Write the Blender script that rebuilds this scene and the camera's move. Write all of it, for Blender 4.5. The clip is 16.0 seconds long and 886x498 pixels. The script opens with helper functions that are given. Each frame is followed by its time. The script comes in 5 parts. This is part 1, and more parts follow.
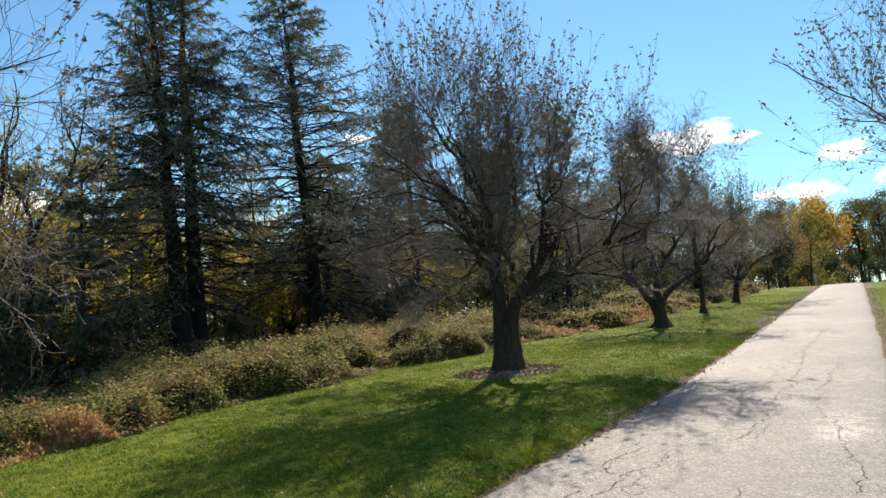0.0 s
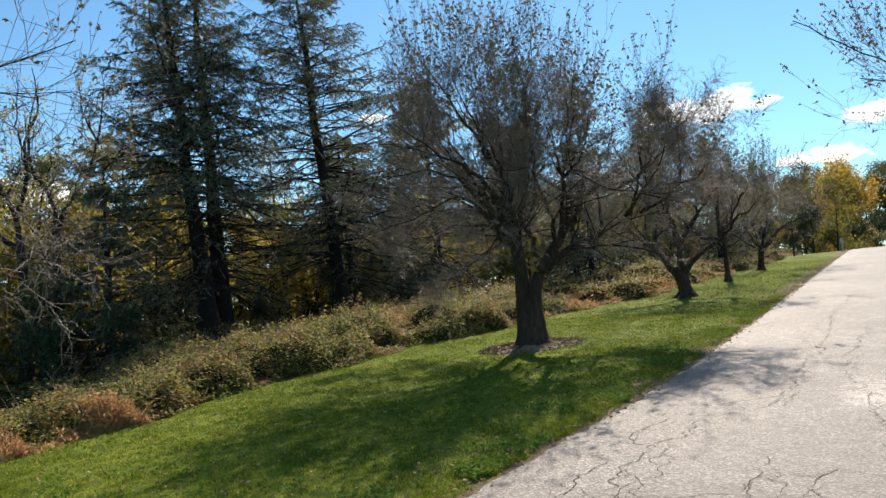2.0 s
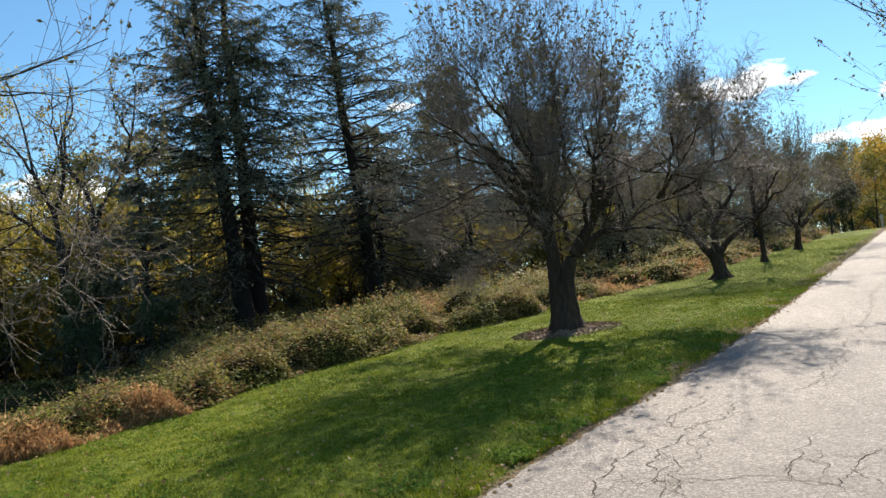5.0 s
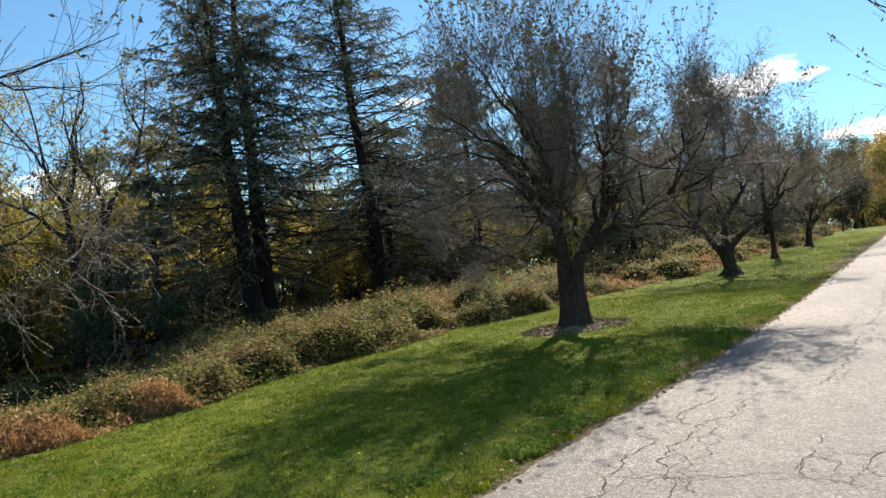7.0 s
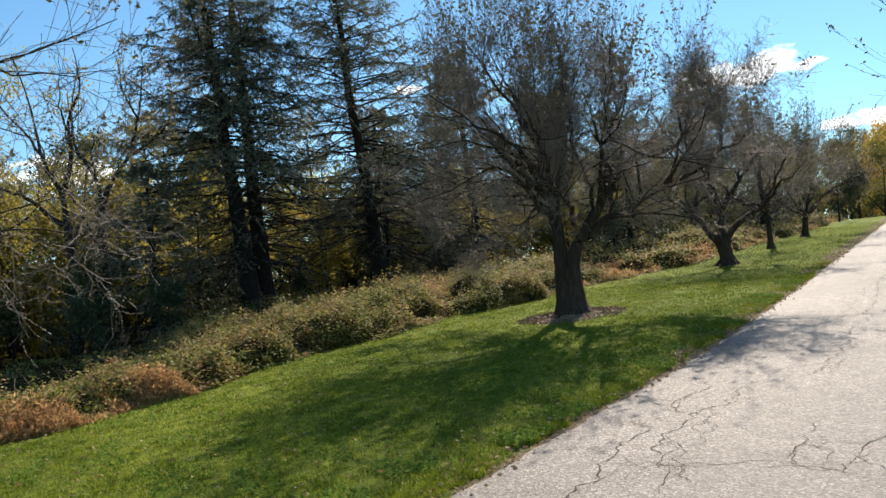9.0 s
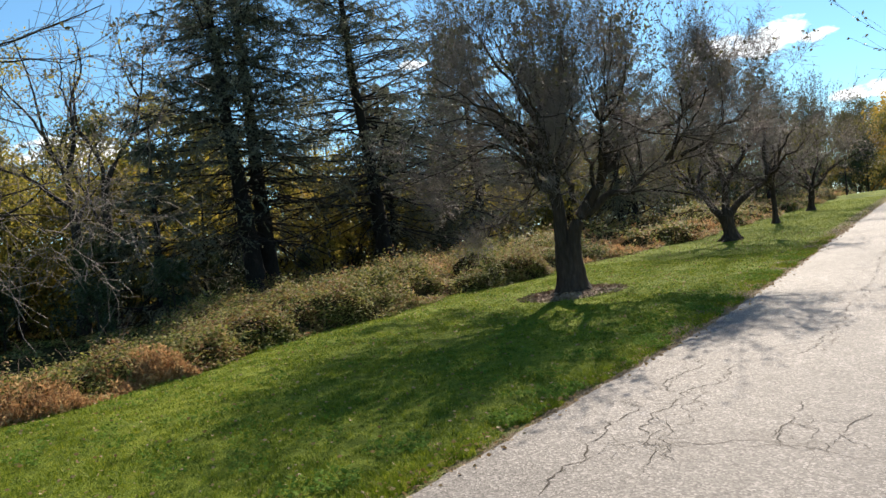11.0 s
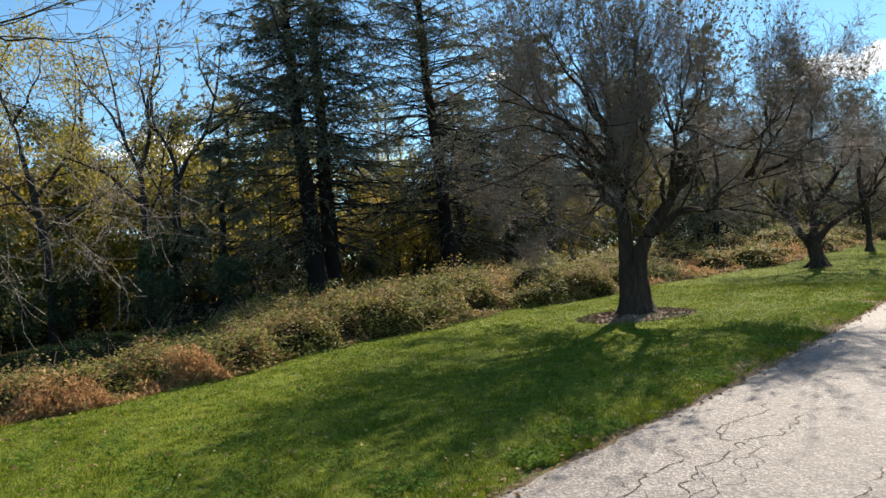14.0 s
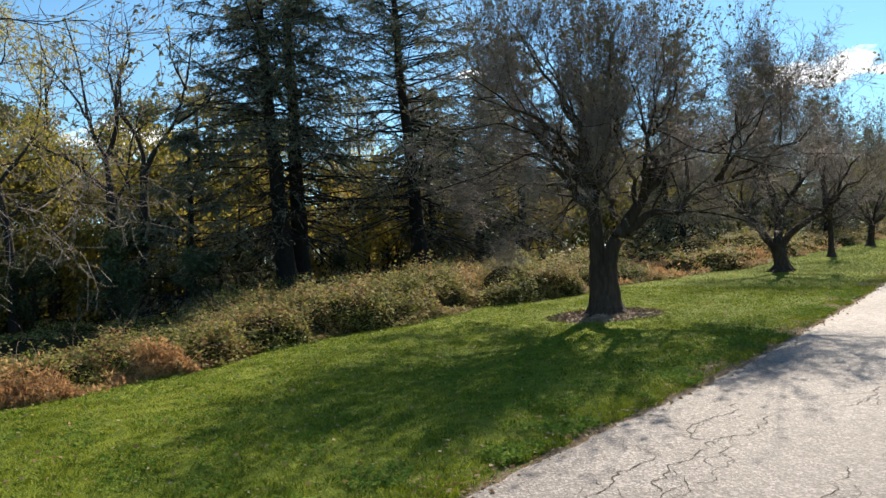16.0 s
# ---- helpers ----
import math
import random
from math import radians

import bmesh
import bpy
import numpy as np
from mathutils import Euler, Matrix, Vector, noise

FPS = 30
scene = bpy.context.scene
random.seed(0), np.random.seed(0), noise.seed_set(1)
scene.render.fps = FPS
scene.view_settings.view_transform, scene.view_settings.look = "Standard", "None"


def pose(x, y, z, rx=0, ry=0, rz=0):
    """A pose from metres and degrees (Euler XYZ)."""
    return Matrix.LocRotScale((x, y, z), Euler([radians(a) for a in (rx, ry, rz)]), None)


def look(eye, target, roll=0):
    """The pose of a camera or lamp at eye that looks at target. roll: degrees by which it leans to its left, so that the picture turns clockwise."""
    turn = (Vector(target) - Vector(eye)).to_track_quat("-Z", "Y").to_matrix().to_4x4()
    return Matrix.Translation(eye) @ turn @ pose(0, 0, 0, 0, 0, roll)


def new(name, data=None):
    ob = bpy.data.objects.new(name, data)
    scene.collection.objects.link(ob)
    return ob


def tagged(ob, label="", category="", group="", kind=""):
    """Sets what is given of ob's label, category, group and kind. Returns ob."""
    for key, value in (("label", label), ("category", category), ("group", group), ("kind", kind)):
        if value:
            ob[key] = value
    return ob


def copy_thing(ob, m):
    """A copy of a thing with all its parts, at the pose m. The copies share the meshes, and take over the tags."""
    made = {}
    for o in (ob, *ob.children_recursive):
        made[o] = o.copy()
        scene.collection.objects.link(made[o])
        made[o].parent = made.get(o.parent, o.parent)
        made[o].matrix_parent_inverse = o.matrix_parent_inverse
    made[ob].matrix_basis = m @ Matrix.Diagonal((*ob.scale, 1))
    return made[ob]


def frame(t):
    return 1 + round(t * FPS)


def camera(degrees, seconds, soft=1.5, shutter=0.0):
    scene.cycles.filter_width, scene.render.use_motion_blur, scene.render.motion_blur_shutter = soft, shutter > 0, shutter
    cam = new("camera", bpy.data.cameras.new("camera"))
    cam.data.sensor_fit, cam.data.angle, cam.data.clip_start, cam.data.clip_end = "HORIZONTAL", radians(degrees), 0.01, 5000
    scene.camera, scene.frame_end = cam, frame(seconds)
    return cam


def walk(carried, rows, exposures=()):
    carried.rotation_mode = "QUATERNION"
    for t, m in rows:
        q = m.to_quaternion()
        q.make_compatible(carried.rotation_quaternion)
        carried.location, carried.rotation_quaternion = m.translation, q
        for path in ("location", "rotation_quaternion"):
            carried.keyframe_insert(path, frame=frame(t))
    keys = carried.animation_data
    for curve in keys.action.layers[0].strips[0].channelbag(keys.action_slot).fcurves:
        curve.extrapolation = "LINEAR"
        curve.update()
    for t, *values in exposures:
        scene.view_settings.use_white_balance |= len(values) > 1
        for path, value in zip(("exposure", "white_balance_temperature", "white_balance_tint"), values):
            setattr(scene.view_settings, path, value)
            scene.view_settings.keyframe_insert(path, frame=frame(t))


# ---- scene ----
cam = camera(59.3, 16.0)
PATH = [
    (0, (0.261, -1.071, 1.457), (-0.68, 0.684, 1.643), -3.0),
    (0.5, (0.253, -1.062, 1.453), (-0.695, 0.69, 1.629), -3.4),
    (1, (0.257, -1.055, 1.452), (-0.706, 0.691, 1.609), -3.9),
    (1.5, (0.258, -1.04, 1.453), (-0.719, 0.699, 1.595), -4.3),
    (2, (0.258, -1.052, 1.455), (-0.736, 0.679, 1.586), -4.7),
    (2.5, (0.247, -1.045, 1.446), (-0.76, 0.679, 1.573), -5.0),
    (3, (0.256, -1.052, 1.453), (-0.767, 0.663, 1.572), -5.5),
    (3.5, (0.255, -1.036, 1.449), (-0.784, 0.669, 1.56), -5.9),
    (4, (0.255, -1.042, 1.451), (-0.798, 0.655, 1.558), -6.3),
    (6.5, (0.244, -1.078, 1.452), (-0.838, 0.6, 1.557), -5.4),
    (7, (0.24, -1.063, 1.451), (-0.845, 0.615, 1.548), -5.7),
    (7.5, (0.25, -1.071, 1.45), (-0.836, 0.606, 1.541), -5.8),
    (8, (0.245, -1.069, 1.446), (-0.842, 0.608, 1.528), -5.7),
    (8.5, (0.235, -1.08, 1.445), (-0.849, 0.6, 1.52), -5.5),
    (9, (0.249, -1.081, 1.45), (-0.832, 0.6, 1.516), -5.4),
    (11.3, (0.38, -0.993, 1.5), (-0.724, 0.675, 1.505), -5.9),
    (11.5, (0.366, -0.888, 1.509), (-0.736, 0.781, 1.521), -5.8),
    (12, (0.305, -0.38, 1.466), (-0.841, 1.258, 1.487), -5.4),
    (12.5, (0.335, -0.278, 1.466), (-0.854, 1.33, 1.496), -4.5),
    (13, (0.312, -0.258, 1.469), (-0.914, 1.321, 1.509), -4.0),
    (13.5, (0.309, -0.247, 1.472), (-0.955, 1.302, 1.509), -3.4),
    (14, (0.305, -0.238, 1.474), (-0.955, 1.314, 1.522), -3.0),
    (14.5, (0.295, -0.212, 1.466), (-0.939, 1.361, 1.529), -2.8),
    (15, (0.294, -0.235, 1.473), (-0.919, 1.354, 1.533), -2.6),
    (15.5, (0.276, -0.257, 1.47), (-0.926, 1.341, 1.516), -2.2),
    (16, (0.242, -0.27, 1.467), (-0.954, 1.332, 1.504), -1.8),
]
walk(cam, [(t, look(eye, target, roll)) for t, eye, target, roll in PATH], [(0, 0.56), (16, 0.66)])

# ---- world, sun ----
SUN_AZ, SUN_EL = -13.5, 38.5          # degrees from +y to the right, and up
sun_dir = Vector((math.sin(radians(SUN_AZ)) * math.cos(radians(SUN_EL)), math.cos(radians(SUN_AZ)) * math.cos(radians(SUN_EL)), math.sin(radians(SUN_EL))))
lamp = bpy.data.lights.new("sun", "SUN")
lamp.energy, lamp.angle, lamp.color = 6.1, radians(0.5), (1.0, 0.875, 0.725)
sun = new("sun", lamp)
sun.matrix_world = look(sun_dir * 80, (0, 0, 0))

world = bpy.data.worlds.new("sky")
scene.world = world
world.use_nodes = True
wn, wl = world.node_tree.nodes, world.node_tree.links
wn.clear()


def wnode(kind, **inputs):
    n = wn.new(kind)
    for k, v in inputs.items():
        n.inputs[k].default_value = v
    return n


sky = wn.new("ShaderNodeTexSky")
sky.sky_type, sky.sun_disc = "NISHITA", False
sky.sun_elevation, sky.sun_rotation = radians(SUN_EL), radians(SUN_AZ)
sky.air_density, sky.dust_density, sky.ozone_density = 1.0, 0.05, 3.5
coord = wn.new("ShaderNodeTexCoord")
stretch = wn.new("ShaderNodeMapping")
stretch.inputs["Scale"].default_value = (1.0, 1.0, 2.2)
wl.new(coord.outputs["Generated"], stretch.inputs["Vector"])
puff = wnode("ShaderNodeTexNoise", Scale=22.0, Detail=8.0, Roughness=0.6)
wl.new(stretch.outputs[0], puff.inputs["Vector"])
# a row of fair-weather clouds low over the end of the road, each a soft patch of the sky
patches = None
for az, el, wide, high in ((-8.3, 12.3, 2.1, 0.95), (-6.2, 11.6, 1.6, 0.6), (-10.6, 11.4, 2.2, 0.9), (-13.2, 11.9, 2.6, 1.1), (0.2, 9.6, 2.3, 0.8), (3.2, 8.2, 2.5, 1.0), (-2.4, 7.4, 2.4, 0.7), (-5.0, 7.3, 1.6, 0.6), (-34.3, 13.6, 1.2, 0.4), (-58.0, 9.0, 5.0, 1.6), (12.0, 10.0, 6.0, 2.0), (40.0, 14.0, 14.0, 4.0), (110.0, 18.0, 16.0, 5.0), (-130.0, 16.0, 15.0, 5.0)):
    a, e = radians(az), radians(el)
    centre = (math.sin(a) * math.cos(e), math.cos(a) * math.cos(e), math.sin(e))
    sub = wn.new("ShaderNodeVectorMath")
    sub.operation = "SUBTRACT"
    wl.new(coord.outputs["Generated"], sub.inputs[0])
    sub.inputs[1].default_value = centre
    mul = wn.new("ShaderNodeVectorMath")
    mul.operation = "MULTIPLY"
    wl.new(sub.outputs[0], mul.inputs[0])
    mul.inputs[1].default_value = (1 / math.tan(radians(wide)), 1 / math.tan(radians(wide)), 1 / math.tan(radians(high)))
    length = wn.new("ShaderNodeVectorMath")
    length.operation = "LENGTH"
    wl.new(mul.outputs[0], length.inputs[0])
    inv = wn.new("ShaderNodeMath")
    inv.operation = "SUBTRACT"
    inv.inputs[0].default_value = 1.0
    wl.new(length.outputs["Value"], inv.inputs[1])
    if patches is None:
        patches = inv
    else:
        top = wn.new("ShaderNodeMath")
        top.operation = "MAXIMUM"
        wl.new(patches.outputs[0], top.inputs[0])
        wl.new(inv.outputs[0], top.inputs[1])
        patches = top
half = wn.new("ShaderNodeMath")
half.operation = "MULTIPLY"
half.inputs[1].default_value = 0.42
wl.new(patches.outputs[0], half.inputs[0])
mixed = wn.new("ShaderNodeMath")
mixed.operation = "ADD"
wl.new(half.outputs[0], mixed.inputs[0])
wl.new(puff.outputs["Fac"], mixed.inputs[1])
edge = wn.new("ShaderNodeMapRange")
edge.inputs["From Min"].default_value, edge.inputs["From Max"].default_value = 0.56, 0.68
wl.new(mixed.outputs[0], edge.inputs["Value"])
sky_bg = wnode("ShaderNodeBackground", Strength=0.095)
tone = wn.new("ShaderNodeMixRGB")
tone.blend_type = "MULTIPLY"
tone.inputs[0].default_value = 1.0
tone.inputs[2].default_value = (0.82, 1.07, 1.085, 1)
wl.new(sky.outputs[0], tone.inputs[1])
wl.new(tone.outputs[0], sky_bg.inputs["Color"])
cloud_bg = wnode("ShaderNodeBackground", Strength=1.0)
cloud_bg.inputs["Color"].default_value = (0.94, 0.97, 1.0, 1)
over = wn.new("ShaderNodeMixShader")
wl.new(edge.outputs[0], over.inputs[0])
wl.new(sky_bg.outputs[0], over.inputs[1])
wl.new(cloud_bg.outputs[0], over.inputs[2])
world_out = wn.new("ShaderNodeOutputWorld")
wl.new(over.outputs[0], world_out.inputs[0])


# ---- materials ----
def ramp_stops(ramp, stops):
    el = ramp.color_ramp.elements
    while len(el) > 1:
        el.remove(el[-1])
    el[0].position, el[0].color = stops[0][0], (*stops[0][1], 1)
    for p, c in stops[1:]:
        el.new(p).color = (*c, 1)


def material(name):
    m = bpy.data.materials.new(name)
    m.use_nodes = True
    m.node_tree.nodes.clear()
    return m, m.node_tree.nodes, m.node_tree.links


def surface(name, stops, scale=4.0, fine=40.0, fine_mix=0.35, rough=0.85, bump=0.3, bump_scale=60.0, bump_dist=0.01, stretch_z=1.0, spec=0.3):
    """A solid, worn surface: large patches and fine grain over object space, with relief."""
    m, n, l = material(name)
    out, bsdf = n.new("ShaderNodeOutputMaterial"), n.new("ShaderNodeBsdfPrincipled")
    tc, mp = n.new("ShaderNodeTexCoord"), n.new("ShaderNodeMapping")
    mp.inputs["Scale"].default_value = (1, 1, stretch_z)
    l.new(tc.outputs["Object"], mp.inputs[0])
    big, small, rel = (n.new("ShaderNodeTexNoise") for _ in range(3))
    for tex, s, d in ((big, scale, 5), (small, fine, 3), (rel, bump_scale, 5)):
        tex.inputs["Scale"].default_value, tex.inputs["Detail"].default_value = s, d
        l.new(mp.outputs[0], tex.inputs["Vector"])
    mix = n.new("ShaderNodeMix")
    mix.inputs[0].default_value = fine_mix
    l.new(big.outputs["Fac"], mix.inputs[2]), l.new(small.outputs["Fac"], mix.inputs[3])
    rp = n.new("ShaderNodeValToRGB")
    ramp_stops(rp, stops)
    l.new(mix.outputs[0], rp.inputs[0]), l.new(rp.outputs[0], bsdf.inputs["Base Color"])
    bp = n.new("ShaderNodeBump")
    bp.inputs["Strength"].default_value, bp.inputs["Distance"].default_value = bump, bump_dist
    l.new(rel.outputs["Fac"], bp.inputs["Height"]), l.new(bp.outputs[0], bsdf.inputs["Normal"])
    bsdf.inputs["Roughness"].default_value, bsdf.inputs["Specular IOR Level"].default_value = rough, spec
    l.new(bsdf.outputs[0], out.inputs[0])
    return m


def foliage(name, stops, through_light=0.4, rough=0.55, patch=0.35, patch_scale=0.6, spec=0.35):
    """Leaves or blades: every one its own tint, drifting over the place; light comes through them."""
    m, n, l = material(name)
    out, bsdf, tr, mixs = (n.new(k) for k in ("ShaderNodeOutputMaterial", "ShaderNodeBsdfPrincipled", "ShaderNodeBsdfTranslucent", "ShaderNodeMixShader"))
    geo, tex, mix, rp = (n.new(k) for k in ("ShaderNodeNewGeometry", "ShaderNodeTexNoise", "ShaderNodeMix", "ShaderNodeValToRGB"))
    tex.inputs["Scale"].default_value, tex.inputs["Detail"].default_value = patch_scale, 3
    l.new(geo.outputs["Position"], tex.inputs["Vector"])
    wide = n.new("ShaderNodeMapRange")
    wide.inputs["From Min"].default_value, wide.inputs["From Max"].default_value = 0.3, 0.7
    l.new(tex.outputs["Fac"], wide.inputs["Value"])
    mix.inputs[0].default_value = patch
    l.new(geo.outputs["Random Per Island"], mix.inputs[2]), l.new(wide.outputs[0], mix.inputs[3])
    ramp_stops(rp, stops)
    l.new(mix.outputs[0], rp.inputs[0])
    l.new(rp.outputs[0], bsdf.inputs["Base Color"]), l.new(rp.outputs[0], tr.inputs["Color"])
    bsdf.inputs["Roughness"].default_value, bsdf.inputs["Specular IOR Level"].default_value = rough, spec
    mixs.inputs[0].default_value = through_light
    l.new(bsdf.outputs[0], mixs.inputs[1]), l.new(tr.outputs[0], mixs.inputs[2]), l.new(mixs.outputs[0], out.inputs[0])
    return m


BARK = surface("cherry_bark", [(0.3, (0.014, 0.010, 0.007)), (0.5, (0.042, 0.029, 0.021)), (0.72, (0.09, 0.066, 0.05))], 3, 22, 0.5, 0.95, 1.0, 15, 0.07, 0.22)
TWIG = surface("cherry_twig_bark", [(0.3, (0.095, 0.074, 0.065)), (0.7, (0.28, 0.222, 0.197))], 6, 30, 0.5, 0.65, 0.2, 80, 0.003, 1, 0.25)
CONIFER_BARK = surface("conifer_bark", [(0.3, (0.009, 0.007, 0.006)), (0.7, (0.036, 0.029, 0.024))], 3, 18, 0.5, 0.95, 0.9, 12, 0.03, 0.4)
WOOD_BARK = surface("woodland_bark", [(0.3, (0.014, 0.011, 0.009)), (0.7, (0.052, 0.042, 0.034))], 3, 18, 0.5, 0.95, 0.7, 14, 0.03, 0.4)
NEEDLE = foliage("needles", [(0.0, (0.055, 0.065, 0.042)), (0.5, (0.145, 0.15, 0.098)), (0.85, (0.27, 0.255, 0.16)), (1.0, (0.32, 0.25, 0.14))], 0.32, 0.5, 0.4, 0.8)
CHERRY_LEAF = foliage("cherry_leaf", [(0.0, (0.055, 0.053, 0.03)), (0.45, (0.11, 0.10, 0.05)), (0.8, (0.165, 0.14, 0.07)), (1.0, (0.18, 0.11, 0.055))], 0.35)
YELLOW_LEAF = foliage("yellow_leaf", [(0.0, (0.15, 0.155, 0.035)), (0.4, (0.33, 0.285, 0.06)), (0.8, (0.48, 0.37, 0.075)), (1.0, (0.46, 0.24, 0.05))], 0.55, patch=0.5)
ORANGE_LEAF = foliage("orange_leaf", [(0.0, (0.22, 0.17, 0.04)), (0.5, (0.48, 0.33, 0.06)), (1.0, (0.55, 0.30, 0.05))], 0.5)
OLIVE_LEAF = foliage("olive_leaf", [(0.0, (0.05, 0.06, 0.02)), (0.5, (0.11, 0.12, 0.04)), (0.85, (0.20, 0.17, 0.05)), (1.0, (0.26, 0.15, 0.06))], 0.4, patch=0.5, patch_scale=0.25)
UNDER_LEAF = foliage("understory_leaf", [(0.0, (0.055, 0.065, 0.016)), (0.4, (0.15, 0.145, 0.03)), (0.7, (0.30, 0.245, 0.045)), (0.92, (0.45, 0.31, 0.05)), (1.0, (0.38, 0.18, 0.03))], 0.55, patch=0.45, patch_scale=0.35)
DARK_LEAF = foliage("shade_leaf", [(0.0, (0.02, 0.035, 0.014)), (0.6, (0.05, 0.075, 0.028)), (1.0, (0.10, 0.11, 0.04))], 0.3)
BRAMBLE = foliage("bramble_leaf", [(0.0, (0.03, 0.042, 0.011)), (0.2, (0.075, 0.095, 0.02)), (0.40, (0.15, 0.165, 0.035)), (0.52, (0.30, 0.285, 0.075)), (0.60, (0.36, 0.30, 0.12)), (0.68, (0.30, 0.175, 0.075)), (0.80, (0.15, 0.08, 0.04)), (0.91, (0.23, 0.20, 0.06)), (1.0, (0.10, 0.12, 0.025))], 0.4, 0.6, 0.55, 1.1, 0.1)
BRAMBLE_STEM = surface("bramble_stem", [(0.3, (0.08, 0.05, 0.035)), (0.7, (0.24, 0.17, 0.12))], 4, 30, 0.5, 0.8, 0.1)
DRY = foliage("dry_grass_blade", [(0.0, (0.14, 0.08, 0.04)), (0.35, (0.38, 0.205, 0.092)), (0.65, (0.50, 0.315, 0.155)), (0.85, (0.56, 0.42, 0.21)), (1.0, (0.26, 0.26, 0.08))], 0.45, 0.8, 0.35, 2.5, 0.1)
GRASS = foliage("lawn_blade", [(0.0, (0.016, 0.034, 0.003)), (0.3, (0.072, 0.113, 0.008)), (0.6, (0.19, 0.245, 0.017)), (0.85, (0.335, 0.35, 0.035)), (1.0, (0.46, 0.38, 0.15))], 0.36, 0.6, 0.5, 11.0, 0.15)
WEED = foliage("weed_leaf", [(0.0, (0.05, 0.10, 0.015)), (0.5, (0.11, 0.20, 0.025)), (1.0, (0.20, 0.27, 0.05))], 0.3, 0.8, 0.4, 3.0, 0.05)
LITTER = foliage("fallen_leaf", [(0.0, (0.16, 0.09, 0.04)), (0.5, (0.30, 0.19, 0.08)), (1.0, (0.42, 0.34, 0.2))], 0.2, 0.7)
MULCH = foliage("mulch_chip", [(0.0, (0.09, 0.055, 0.035)), (0.5, (0.22, 0.145, 0.095)), (1.0, (0.40, 0.31, 0.22))], 0.0, 0.9)
# floor litter, toned near black to carry the shade between bramble leaves
SHADE_SOIL = surface("thicket_shade_soil", [(0.3, (0.014, 0.013, 0.006)), (0.7, (0.06, 0.05, 0.02))], 1.5, 12, 0.5, 1.0, 0.8, 14, 0.05, 1.0, 0.0)
WHITE = surface("white_paint", [(0.3, (0.34, 0.33, 0.30)), (0.7, (0.52, 0.51, 0.47))], 3, 30, 0.4, 0.5, 0.05)


def turf():
    m, n, l = material("turf")
    out, bsdf, geo = n.new("ShaderNodeOutputMaterial"), n.new("ShaderNodeBsdfPrincipled"), n.new("ShaderNodeNewGeometry")
    texs = []
    for s, d in ((0.35, 4), (6.0, 5), (70.0, 3)):
        tex = n.new("ShaderNodeTexNoise")
        tex.inputs["Scale"].default_value, tex.inputs["Detail"].default_value = s, d
        l.new(geo.outputs["Position"], tex.inputs["Vector"])
        texs.append(tex)
    a, b = n.new("ShaderNodeMix"), n.new("ShaderNodeMix")
    a.inputs[0].default_value, b.inputs[0].default_value = 0.5, 0.45
    l.new(texs[0].outputs["Fac"], a.inputs[2]), l.new(texs[1].outputs["Fac"], a.inputs[3])
    l.new(a.outputs[0], b.inputs[2]), l.new(texs[2].outputs["Fac"], b.inputs[3])
    rp = n.new("ShaderNodeValToRGB")
    ramp_stops(rp, [(0.34, (0.04, 0.066, 0.008)), (0.45, (0.112, 0.155, 0.014)), (0.56, (0.205, 0.25, 0.022)), (0.70, (0.33, 0.30, 0.06))])
    l.new(b.outputs[0], rp.inputs[0])
    # bare soil in a narrow ragged strip along the paving
    sep, off, rag, near, earth = (n.new(k) for k in ("ShaderNodeSeparateXYZ", "ShaderNodeMath", "ShaderNodeMath", "ShaderNodeMapRange", "ShaderNodeMix"))
    l.new(geo.outputs["Position"], sep.inputs[0])
    mid, span = n.new("ShaderNodeMath"), n.new("ShaderNodeMath")
    mid.operation, mid.inputs[1].default_value = "ADD", 0.96
    l.new(sep.outputs["X"], mid.inputs[0])
    span.operation = "ABSOLUTE"
    l.new(mid.outputs[0], span.inputs[0])
    off.operation, off.inputs[0].default_value = "SUBTRACT", 1.54
    l.new(span.outputs[0], off.inputs[1])
    rag.operation, rag.inputs[1].default_value = "MULTIPLY_ADD", 0.5
    l.new(texs[1].outputs["Fac"], rag.inputs[0]), l.new(off.outputs[0], rag.inputs[2])
    near.inputs["From Min"].default_value, near.inputs["From Max"].default_value = 0.05, 0.22
    l.new(rag.outputs[0], near.inputs["Value"])
    earth.data_type = "RGBA"
    l.new(near.outputs[0], earth.inputs[0]), l.new(rp.outputs[0], earth.inputs[6])
    earth.inputs[7].default_value = (0.19, 0.145, 0.095, 1)
    l.new(earth.outputs[2], bsdf.inputs["Base Color"])
    bp = n.new("ShaderNodeBump")
    bp.inputs["Strength"].default_value, bp.inputs["Distance"].default_value = 1.0, 0.05
    l.new(texs[2].outputs["Fac"], bp.inputs["Height"]), l.new(bp.outputs[0], bsdf.inputs["Normal"])
    bsdf.inputs["Roughness"].default_value, bsdf.inputs["Specular IOR Level"].default_value = 0.9, 0.1
    l.new(bsdf.outputs[0], out.inputs[0])
    return m


